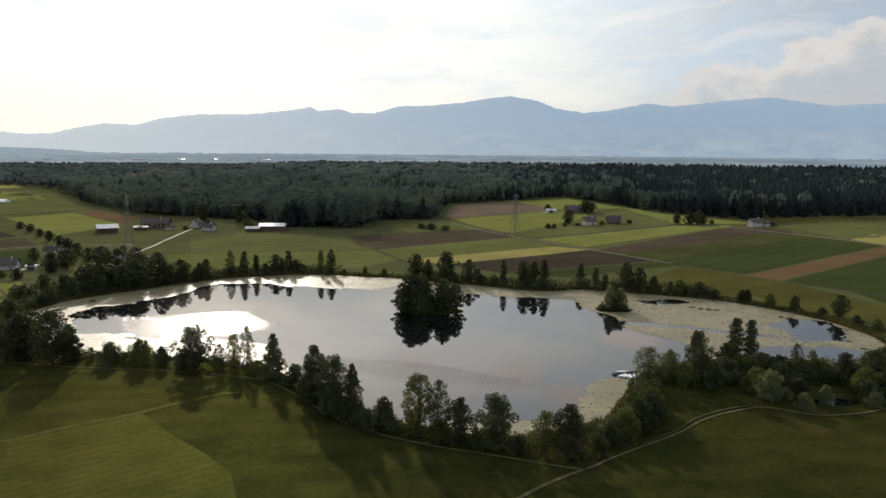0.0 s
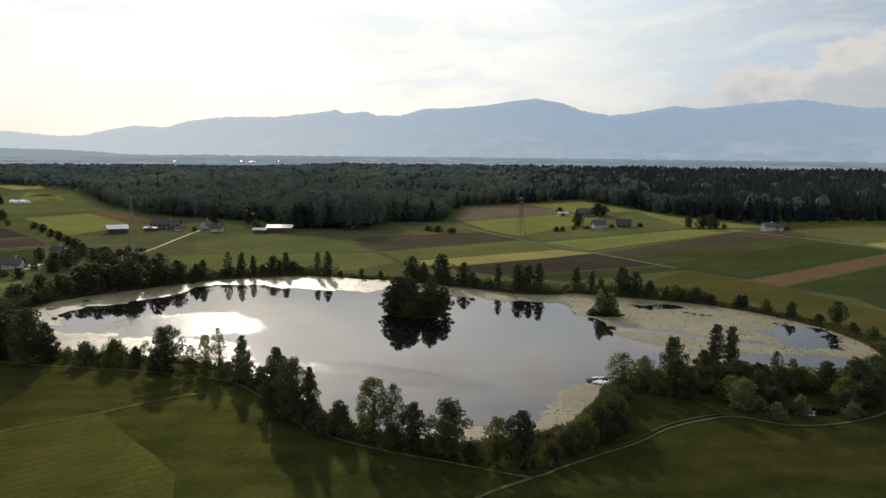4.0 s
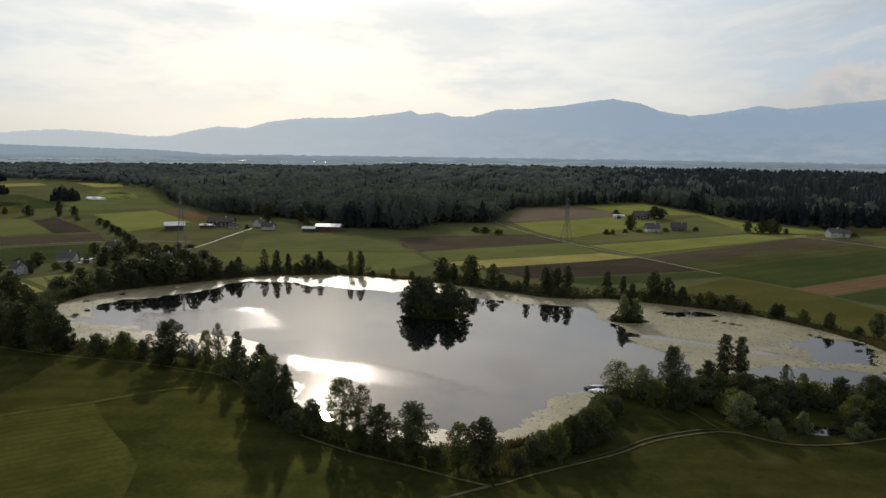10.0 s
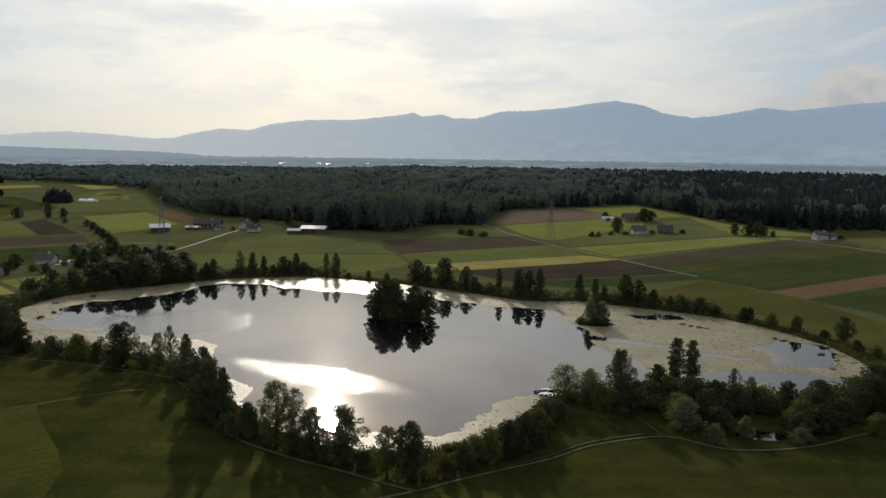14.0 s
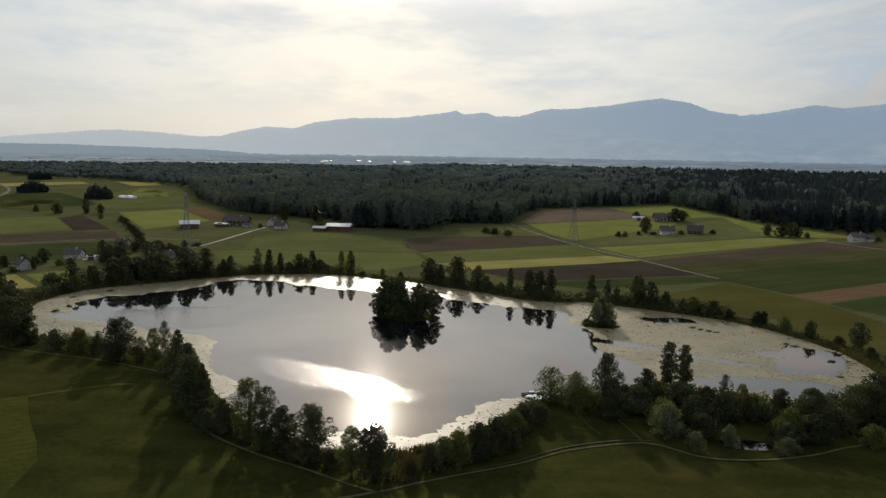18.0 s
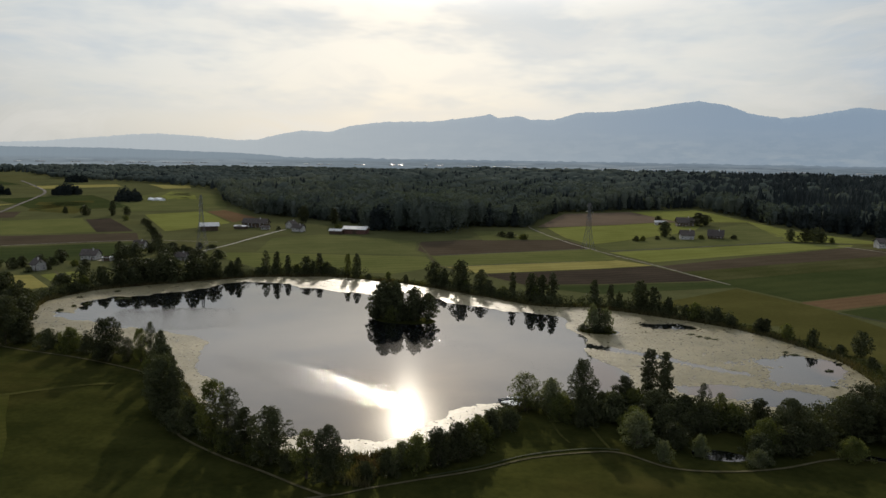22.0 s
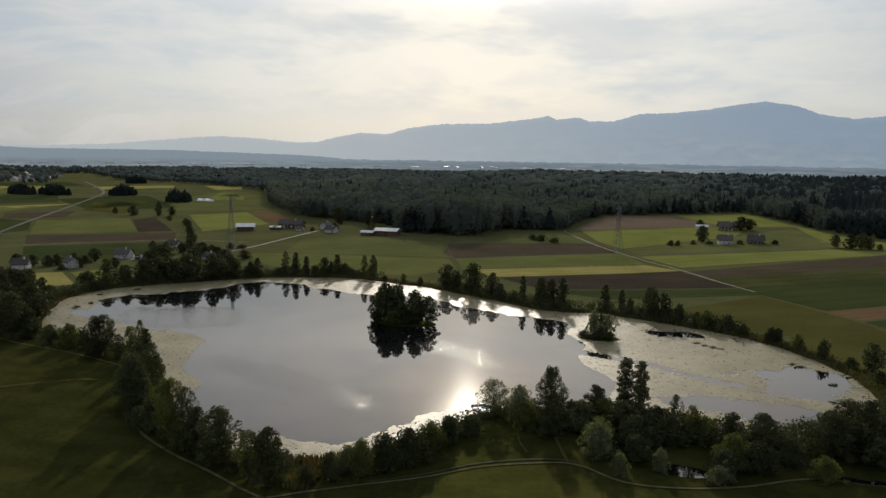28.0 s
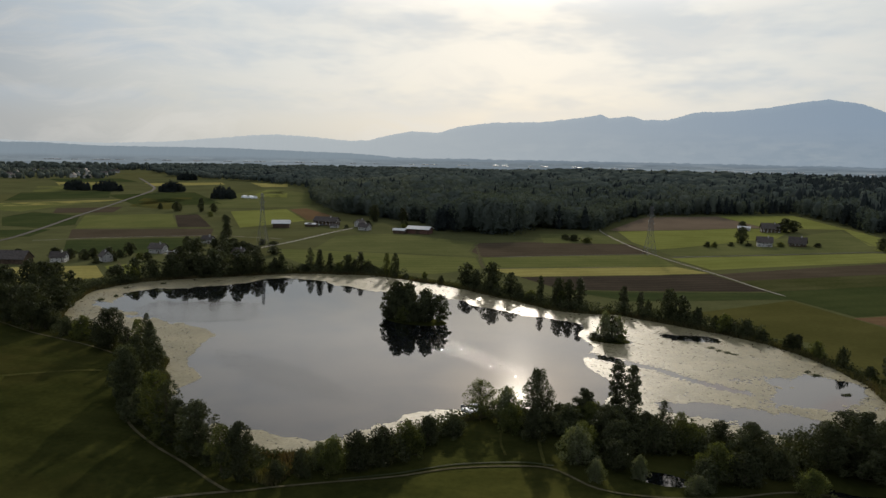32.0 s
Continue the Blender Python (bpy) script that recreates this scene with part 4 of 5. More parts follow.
# hamlet and stream side on the far left, down to the reedy corner of the lake
for kind, x, y, h, w in [
    ("alder", -215, 330, 18, 14), ("alder", -222, 318, 20, 15), ("alder", -230, 332, 17, 14), ("poplar", -216, 340, 12, 6), ("alder", -206, 310, 14, 11), ("alder", -238, 316, 16, 13),
    ("bush", -200, 330, 6, 8), ("bush", -205, 372, 6, 9), ("bush", -212, 382, 8, 9), ("alder", -206, 392, 11, 7), ("alder", -199, 398, 9.1, 7), ("alder", -192, 404, 10.6, 9),
    ("alder", -190, 416, 14.4, 15), ("alder", -186, 428, 15.2, 15), ("alder", -200, 424, 13.7, 14), ("alder", -196, 440, 13.7, 15)]:
    plant(kind, x, y, h, w)
for kind, x, y, h, w in [
    ("alder", -208, 452, 12.9, 13), ("alder", -180, 450, 11.4, 12), ("alder", -190, 462, 11.4, 13), ("alder", -220, 470, 12.2, 13), ("alder", -232, 486, 11.4, 12), ("alder", -240, 500, 10.6, 12), ("alder", -250, 520, 10.6, 12),
   
    ("alder", -214, 500, 9.1, 11), ("alder", -200, 486, 9.1, 11)]:
    plant(kind, x, y, h, w)
for kind, x, y, h, w in [
    ("alder", -260, 470, 9.1, 10), ("alder", -268, 446, 6.8, 8), ("alder", -300, 440, 9, 9), ("alder", -312, 428, 8, 9), ("alder", -330, 418, 9, 10), ("alder", -345, 400, 9, 10), ("bush", -290, 420, 3.8, 7),
    ("poplar", -285, 432, 6.8, 4), ("alder", -303, 462, 10, 10), ("alder", -537, 751, 12, 13), ("poplar", -503, 757, 18, 9), ("alder", -490, 765, 11, 10), ("bush", -572, 758, 8, 8), ("bush", -455, 720, 6, 9),
    ("alder", -253, 560, 5.3, 7), ("bush", -246, 566, 3.3, 10)]:
    plant(kind, x, y, h, w)
for kind, x, y, h, w in [
    ("alder", -226, 380, 9, 12), ("alder", -220, 390, 13, 12), ("alder", -213, 398, 11.4, 12), ("alder", -208, 410, 14.4, 15), ("alder", -200, 414, 15.2, 16), ("alder", -178, 422, 14.4, 15), ("alder", -170, 436, 12.2, 13),
    ("alder", -214, 430, 12.9, 14), ("alder", -260, 488, 13.7, 15), ("alder", -272, 492, 10.6, 12), ("alder", -247, 515, 8.4, 14), ("alder", -236, 520, 7.6, 13), ("alder", -224, 512, 7.6, 12), ("alder", -210, 520, 6.8, 12),
    ]:
    plant(kind, x, y, h, w)
for kind, x, y, h, w in [
    ("alder", -192, 312, 15, 13), ("alder", -176, 302, 13, 13), ("alder", -185, 290, 14, 13), ("alder", -168, 284, 13, 11), ("alder", -206, 296, 18, 14), ("alder", -220, 302, 17, 14), ("alder", -212, 322, 19, 13),
    ("bush", -225, 352, 5, 9), ("bush", -216, 356, 4, 8), ("bush", -236, 390, 7, 9), ("bush", -300, 450, 6, 9), ("bush", -282, 452, 4.6, 8), ("alder", -312, 436, 8, 9), ("alder", -322, 424, 8, 9), ("bush", -355, 408, 6, 9)]:
    plant(kind, x, y, h, w)
# row of round trees along the stream
for kind, x, y, h, w in [
    ("alder", -413, 697, 6.5, 8), ("alder", -390, 673, 7.5, 9), ("alder", -364, 643, 7, 8), ("alder", -342, 618, 8.5, 9), ("alder", -320, 593, 8, 9), ("alder", -299, 566, 9.5, 10), ("alder", -278, 539, 10, 10),
    ("alder", -275, 525, 8, 10), ("alder", -260, 520, 9.5, 10), ("alder", -252, 516, 10, 9), ("alder", -246, 517, 9, 9), ("alder", -238, 517, 9.5, 9), ("alder", -299, 519, 9, 8)]:
    plant(kind, x, y, h, w)
# farmyards and field trees
for kind, x, y, h, w in [
    ("alder", -262, 770, 19, 13), ("poplar", -222, 764, 18, 11), ("bush", -205, 735, 8, 10), ("bush", -196, 715, 7, 10), ("alder", -238, 715, 8, 8), ("bush", -255, 700, 4, 6), ("bush", -20, 722, 6, 14),
    ("bush", -6, 716, 5, 12), ("bush", -30, 730, 5, 10), ("alder", 123, 776, 15, 13.5), ("bush", 97, 737, 5, 7), ("bush", 103, 738, 5, 7), ("bush", 116, 752, 4, 6), ("alder", 160, 884, 15, 17),
    ("alder", 168, 892, 12, 14), ("alder", 118, 905, 9, 10), ("bush", 186, 771, 4, 8)]:
    plant(kind, x, y, h, w)
for kind, x, y, h, w in [
    ("alder", 235, 769, 11, 10), ("alder", 246, 761, 13, 12), ("alder", 254, 760, 14, 12), ("alder", 260, 763, 10, 10), ("bush", 268, 760, 5, 7), ("bush", 312, 740, 5, 10), ("bush", 322, 742, 4, 10),
    ("bush", 156, 764, 4, 8), ("bush", 130, 757, 3, 7)]:
    plant(kind, x, y, h, w)

# ---------------- woods ----------------
WOOD_EDGE = [(-1569, 1694), (-1178, 1394), (-892, 1344), (-734, 1254), (-630, 1185), (-501, 985), (-418, 897), (-356, 838), (-305, 815), (-205, 778), (-168, 727), (-126, 724), (-82, 738),
             (-84, 802), (-49, 798), (-11, 815), (-20, 900), (1, 1010), (90, 1075), (172, 1125), (252, 870), (320, 795), (479, 822), (900, 850), (1500, 1000)]
wood_outline = np.array(WOOD_EDGE + [(2300, 1900), (1600, 2500), (500, 2780), (-900, 2760), (-2200, 2500)], float)
LONE_WOODS = [(-629, 942, 22, 16), (-800, 1010, 23, 20), (-1040, 1298, 24, 18), (-906, 967, 34, 14), (-960, 950, 30, 12)]


def wood_points():
    """Tree places as x, y, distance to the edge: closer together where the edge faces the lake."""
    rng = np.random.default_rng(5)
    out = []
    for near, far, gap in ((600, 1250, 11.0), (1250, 1800, 16.5), (1800, 3000, 24.0)):
        x, y = np.meshgrid(np.arange(-2400, 2400, gap), np.arange(700, 2900, gap))
        x, y = x.ravel() + rng.uniform(-0.42, 0.42, x.size) * gap, y.ravel() + rng.uniform(-0.42, 0.42, x.size) * gap
        r, az = np.hypot(x - 77, y - 20), np.degrees(np.arctan2(x - 77, y - 20))
        keep = (r >= near) & (r < far) & (az > -58) & (az < 40)
        x, y = x[keep], y[keep]
        d = to_loop(x, y, wood_outline)
        keep = d < -2
        out.append(np.stack([x[keep], y[keep], d[keep]], 1))
    for cx, cy, a, b in LONE_WOODS:
        if a:
            k = rng.uniform(0, 2 * math.pi, 70)
            u = rng.uniform(0, 1, 70) ** 0.5
            out.append(np.stack([cx + a * u * np.cos(k), cy + b * u * np.sin(k), np.full(70, -10.0)], 1))
    return np.concatenate(out)


def crown_shape(rng, cone):
    """A rough low crown of height 1 and width about 0.5."""
    rings = [(0.18, 0.17), (0.48, 0.26), (0.74, 0.27), (0.92, 0.17)] if not cone else [(0.10, 0.19), (0.40, 0.15), (0.70, 0.085), (0.88, 0.035)]
    sides = 6
    verts = []
    for z, r in rings:
        k = 2 * math.pi * np.arange(sides) / sides + rng.uniform(0, 1)
        rr = r * rng.uniform(0.72, 1.3, sides)
        verts += np.stack([rr * np.cos(k), rr * np.sin(k), z + rng.uniform(-0.045, 0.045, sides)], 1).tolist()
    verts.append([rng.uniform(-0.03, 0.03), rng.uniform(-0.03, 0.03), 1.0])
    faces = []
    for r in range(len(rings) - 1):
        for i in range(sides):
            j = (i + 1) % sides
            a, b, c, d = r * sides + i, r * sides + j, (r + 1) * sides + j, (r + 1) * sides + i
            faces += [(a, b, c), (a, c, d)]
    top = (len(rings) - 1) * sides
    faces += [(top + i, top + (i + 1) % sides, len(verts) - 1) for i in range(sides)]
    return np.array(verts), np.array(faces)


places = wood_points()
rng = np.random.default_rng(9)
ground_z = land(places[:, 0], places[:, 1])
tall = 21.5 + 6.5 * wobble(places[:, 0], places[:, 1], 0.011, 2.0) + 2.5 * wobble(places[:, 0], places[:, 1], 0.035, 5.0) + rng.normal(0, 2.0, len(places))
tall += 15 * np.exp(-(((places[:, 0] + 112) / 60) ** 2 + ((places[:, 1] - 765) / 60) ** 2) ** 2)      # the tall old stand by the red barn
tall = np.where(places[:, 2] == -10.0, 14 + rng.normal(0, 3.5, len(places)), tall)
tall = tall * (1 - 0.42 * step(-450, -800, places[:, 0]) * step(1050, 1250, places[:, 1]) * (places[:, 2] != -10.0))
for i, (cx, cy, a, b) in enumerate(LONE_WOODS):
    own = slice(len(places) - 70 * (len(LONE_WOODS) - i), len(places) - 70 * (len(LONE_WOODS) - i - 1))
    u = np.hypot((places[own, 0] - cx) / a, (places[own, 1] - cy) / b)
    tall[own] = 8 + 11 * (1 - u**2) + rng.normal(0, 1.6, 70)
distance = np.hypot(places[:, 0] - 77, places[:, 1] - 20)
front = ((places[:, 2] > -26) & (distance < 1350)) | (places[:, 2] == -10.0)
# spruce share grows to the right, putting the thinner haze there into colour
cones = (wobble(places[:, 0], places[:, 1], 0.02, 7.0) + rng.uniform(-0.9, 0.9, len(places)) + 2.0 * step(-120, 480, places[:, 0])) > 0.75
# lone woods are drawn as spruce only for its darker colour
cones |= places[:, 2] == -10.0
shapes = [crown_shape(rng, k >= 4) for k in range(8)]
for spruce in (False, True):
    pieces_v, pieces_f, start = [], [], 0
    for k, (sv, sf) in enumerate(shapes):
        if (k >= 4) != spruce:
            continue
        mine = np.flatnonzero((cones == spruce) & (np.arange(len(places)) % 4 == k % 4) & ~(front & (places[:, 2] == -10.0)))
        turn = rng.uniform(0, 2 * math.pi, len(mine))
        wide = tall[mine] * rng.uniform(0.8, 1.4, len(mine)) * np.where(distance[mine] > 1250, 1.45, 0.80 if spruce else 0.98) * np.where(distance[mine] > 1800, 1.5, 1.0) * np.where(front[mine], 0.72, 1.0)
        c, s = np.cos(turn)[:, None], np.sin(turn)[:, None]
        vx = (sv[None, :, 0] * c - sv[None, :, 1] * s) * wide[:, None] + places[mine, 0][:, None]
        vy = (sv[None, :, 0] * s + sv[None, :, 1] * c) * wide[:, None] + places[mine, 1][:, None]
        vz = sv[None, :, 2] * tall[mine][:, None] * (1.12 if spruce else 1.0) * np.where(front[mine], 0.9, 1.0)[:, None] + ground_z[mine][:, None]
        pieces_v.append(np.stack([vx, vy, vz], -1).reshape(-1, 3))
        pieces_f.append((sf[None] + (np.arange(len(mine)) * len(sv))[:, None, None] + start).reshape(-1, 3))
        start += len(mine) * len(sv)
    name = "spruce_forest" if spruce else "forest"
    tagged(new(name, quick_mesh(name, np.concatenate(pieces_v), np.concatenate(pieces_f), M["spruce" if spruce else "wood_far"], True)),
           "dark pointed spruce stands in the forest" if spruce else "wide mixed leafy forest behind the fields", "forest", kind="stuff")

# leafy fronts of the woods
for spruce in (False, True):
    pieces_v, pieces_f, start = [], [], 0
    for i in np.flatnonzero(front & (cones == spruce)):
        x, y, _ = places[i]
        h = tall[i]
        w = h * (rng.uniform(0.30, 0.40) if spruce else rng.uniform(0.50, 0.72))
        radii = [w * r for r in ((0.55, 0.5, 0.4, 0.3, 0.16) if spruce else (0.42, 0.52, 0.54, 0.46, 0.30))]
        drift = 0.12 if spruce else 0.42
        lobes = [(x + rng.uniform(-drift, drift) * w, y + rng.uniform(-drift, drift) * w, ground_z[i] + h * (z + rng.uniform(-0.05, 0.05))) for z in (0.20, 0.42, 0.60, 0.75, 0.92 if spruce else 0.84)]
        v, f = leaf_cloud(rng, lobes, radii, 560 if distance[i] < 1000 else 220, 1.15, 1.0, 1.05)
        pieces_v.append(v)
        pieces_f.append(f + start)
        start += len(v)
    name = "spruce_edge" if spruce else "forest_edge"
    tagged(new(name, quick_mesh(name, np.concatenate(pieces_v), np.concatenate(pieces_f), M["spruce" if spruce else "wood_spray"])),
           "dark spruces along the forest edge and lone woods in their colour" if spruce else "leafy front trees of the forest edge", "forest", kind="stuff")

# village gardens, hedgerows and strips of wood on the western plain
rng = np.random.default_rng(55)
pieces_v, pieces_f, start = [], [], 0
for i in range(900):
    if i < 380:
        az, far = rng.uniform(-60, -46.5), rng.uniform(1780, 2350)
    else:
        strip = (i - 380) // 40
        az, far = -60 + (strip * 7.3) % 21 + rng.uniform(-3.2, 3.2), 2350 + 40 * strip + rng.uniform(-14, 14)
    x, y = 77 + far * math.sin(radians(az)), 20 + far * math.cos(radians(az))
    h = rng.uniform(7, 14) if i < 380 else rng.uniform(12, 20)
    sv, sf = shapes[i % 5]
    k = rng.uniform(0, 6.28)
    w = h * rng.uniform(1.3, 2.0)
    z = float(land(np.array([x]), np.array([y]))[0])
    pieces_v.append(np.stack([x + w * (sv[:, 0] * math.cos(k) - sv[:, 1] * math.sin(k)), y + w * (sv[:, 0] * math.sin(k) + sv[:, 1] * math.cos(k)), z - 0.2 * h + 1.2 * h * sv[:, 2]], 1))
    pieces_f.append(sf + start)
    start += len(sv)
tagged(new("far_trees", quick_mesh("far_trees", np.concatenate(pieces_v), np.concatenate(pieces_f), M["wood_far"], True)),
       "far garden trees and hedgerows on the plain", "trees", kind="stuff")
rng = np.random.default_rng(56)

# loose sprays on the nearer crowns
mine = np.flatnonzero((distance < 1500) & ~front & ~cones)
spray = rng.choice(mine, 190000, p=(1 / distance[mine] ** 2) / (1 / distance[mine] ** 2).sum())
k, u = rng.uniform(0, 2 * math.pi, len(spray)), rng.uniform(0.5, 1.03, len(spray))
out = tall[spray] * 0.25 * np.sqrt(np.maximum(1 - ((u - 0.55) / 0.5) ** 2, 0.05))
middle = np.stack([places[spray, 0] + out * np.cos(k), places[spray, 1] + out * np.sin(k), ground_z[spray] + tall[spray] * u], 1)
v, f = leaf_cloud(rng, [(0, 0, 0)], [0.3], len(spray), 1.3)
v = v.reshape(-1, 3, 3) + middle[:, None]
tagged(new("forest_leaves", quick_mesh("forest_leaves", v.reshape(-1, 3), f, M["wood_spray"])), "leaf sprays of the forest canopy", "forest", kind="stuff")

# ---------------- lily pads, reeds and shore scrub ----------------
rng = np.random.default_rng(21)
px, py = rng.uniform(-210, 200, 330000), rng.uniform(195, 485, 330000)
d = -to_loop(px, py, shore)
edge = 3.6 * wobble(px, py, 0.06, 5.0) + 2.0 * wobble(px, py, 0.13, 11.0) + 1.6 * wobble(px, py, 0.25, 9.0)
band = np.full(px.shape, 4.0)                                             # width of the mats along the shore
band = np.where((py > 400) & (px < 75), 17 + 25 * step(-150, -80, px) * (1 - step(-44, -30, px)) + 8 * step(-40, -30, px), band)
band = np.where((py < 262) & (px > 0) & (px < 80), 12.5, band)
band = np.where((px < -35) & (py < 330), 10.0 + 23 * step(-178, -140, px) * (1 - step(-84, -56, px)), band)
band = np.where((px < -150) & (py >= 330), 20.0 + 11.0 * step(350, 380, py), band)
on = (d > 0.3) & (d < band + edge)
# the eastern basin is nearly covered, with a few open leads
line = 62 + (412 - py) * 0.37 + 5 * wobble(px, py, 0.05, 2.0)
basin = (px > line) & (py > 262) & (d > 0.3)
leads = np.minimum(np.abs(py - (345 - 0.36 * (px - 100) + 2 * np.sin((px - 90) * 0.09))) + 0.3 * np.maximum(px - 138, 0) - 2.6 - 1.5 * wobble(px, py, 0.1, 1.0), 99)
lead_2 = np.hypot((px - 146) / 24, (py - 300) / 8.5) - 1 + 0.5 * wobble(px, py, 0.11, 4.0)
lead_3 = np.hypot((px - 170) / 17, (py - 340) / 18) - 1 + 0.6 * wobble(px, py, 0.09, 6.0)
lead_4 = np.hypot((px - 122) / 17, (py - 402) / 6) - 1 + 0.7 * wobble(px, py, 0.09, 3.0)
lead_5 = np.hypot((px - 162) / 14, (py - 291) / 5) - 1 + 0.5 * wobble(px, py, 0.12, 7.0)
open_by = np.minimum.reduce([leads * 0.12, lead_2, lead_3, lead_4, lead_5])       # the mats thin out towards the leads
on |= basin & (rng.uniform(size=px.shape) < np.clip(0.12 + 1.9 * open_by + 0.25 * wobble(px, py, 0.09, 8.0), 0.0, 0.97))
for cx, cy, a, b in (ISLAND, ISLET):
    on &= np.hypot((px - cx) / (a + 1), (py - cy) / (b + 1)) > 1
# small holes of open water all over the mats, larger towards the lake
holes = wobble(px, py, 0.55, 12.0) + 0.8 * wobble(px, py, 1.3, 15.0)
ragged = (py > 395) & (px < 80) & (d > 2)
on &= ~ragged | (wobble(px, py, 0.2, 21.0) + 0.7 * wobble(px, py * 2.5, 0.4, 5.0) + 0.5 > -0.1 - 0.03 * d)
on &= holes > -0.95 - 0.5 * step(0, 12, d) + 0.25 * (basin | (py > 400))
on &= ~((np.hypot(px - ISLAND[0], (py - ISLAND[1]) * 1.4) < 30))
px, py = px[on], py[on]
k = np.arange(6) * math.pi / 3
size = rng.uniform(0.42, 0.88, len(px))[:, None]
tilt = rng.normal(0, 0.035, (len(px), 2))
vx, vy = size * np.cos(k) * 1.1, size * np.sin(k)
vz = 0.03 + vx * tilt[:, :1] + vy * tilt[:, 1:] + rng.uniform(0, 0.012, (len(px), 1))
verts = np.stack([vx + px[:, None], vy + py[:, None], np.maximum(vz, 0.008)], -1).reshape(-1, 3)
first = (np.arange(len(px)) * 6)[:, None]
faces = np.concatenate([first + [0, 1, 2, 3], first + [0, 3, 4, 5]])
tagged(new("lily_pads", quick_mesh("lily_pads", verts, faces, M["pads"])), "pale yellow-green mats of floating lily pads", "lily pads", kind="stuff")

walk_line = spline(SHORE, 260, closed=True)
pick = rng.integers(0, len(walk_line), 26000)
spot = walk_line[pick] + rng.normal(0, 1.6, (len(pick), 2))
spot = spot[to_loop(spot[:, 0], spot[:, 1], shore) > -1.0]
patch = np.stack([rng.uniform(36, 44, 700), rng.uniform(188, 204, 700)], 1)          # dense brown reed bed by the track corner
spot = np.concatenate([spot, patch[to_loop(patch[:, 0], patch[:, 1], shore) > 0.0]])
tallness = (1.5 + 0.7 * wobble(spot[:, 0], spot[:, 1], 0.07, 1.0)) * rng.uniform(0.7, 1.3, len(spot))
lean = rng.normal(0, 0.35, (len(spot), 2))
turn = rng.uniform(0, math.pi, len(spot))
half = 0.28
base_z = np.maximum(ground_height(spot[:, 0], spot[:, 1]), 0.0)
a = np.stack([spot[:, 0] - half * np.cos(turn), spot[:, 1] - half * np.sin(turn), base_z], 1)
b = np.stack([spot[:, 0] + half * np.cos(turn), spot[:, 1] + half * np.sin(turn), base_z], 1)
c = np.stack([spot[:, 0] + lean[:, 0], spot[:, 1] + lean[:, 1], base_z + tallness], 1)
verts = np.stack([a, b, c], 1).reshape(-1, 3)
tagged(new("reeds", quick_mesh("reeds", verts, np.arange(len(verts)).reshape(-1, 3), M["reed"])), "brown-green reed fringe along the shore", "reeds", kind="stuff")

# dense scrub under the bank trees
rng = np.random.default_rng(41)
sx, sy = rng.uniform(-240, 215, 80000), rng.uniform(170, 500, 80000)
d = to_loop(sx, sy, shore)
south, east_wood = (sy < 300) & (sx < 62), (sx > 92) & (sy < 290)
deep = np.where((sx < -55) & south, 8.0 + 4.0 * wobble(sx, sy, 0.12, 2.0), np.where(south, 8.0, np.where(east_wood, 17.0, 7.0)))
deep = np.where(sy > 330, 8.0 + 3.0 * wobble(sx, sy, 0.05, 3.0), deep)
open_bank = (sy > 440) & (sx > -72) & (sx < -28) | (sx > 150) & (sy > 320)
chance = np.where(south, 0.75, np.where(east_wood, 0.62, np.where(open_bank, 0.4, 0.85)))
keep = (d > 0.6) & (d < deep) & (rng.uniform(size=sx.size) < chance)
keep &= ~((sx > 34) & (sx < 44) & (sy < 212)) & ~((sx > 68) & (sx < 96) & (sy > 225) & (sy < 254))
sx, sy, d, south, east_wood, open_bank = (v[keep] for v in (sx, sy, d, south, east_wood, open_bank))
lobe_r = np.where(south, rng.uniform(0.8, 1.8, len(sx)), np.where(east_wood, rng.uniform(1.3, 2.9, len(sx)), np.where(open_bank, rng.uniform(0.5, 1.2, len(sx)), rng.uniform(1.0, 2.4, len(sx)))))
rise = np.where(south, 1.2, np.where(east_wood, 3.4, np.where(open_bank, 0.5, 3.2))) * rng.uniform(0, 1, len(sx)) * np.clip(d / 2.5, 0.2, 1)
v, f = leaf_cloud(rng, np.stack([sx, sy, ground_height(sx, sy) + lobe_r * 0.6 + rise], 1), lobe_r, 26 * len(sx), 0.42)
v[:, 2] = np.maximum(v[:, 2], 0.05)
tagged(new("bank_scrub", quick_mesh("bank_scrub", v, f, M["leaf"])), "low dark scrub covering the lake banks", "scrub", kind="stuff")


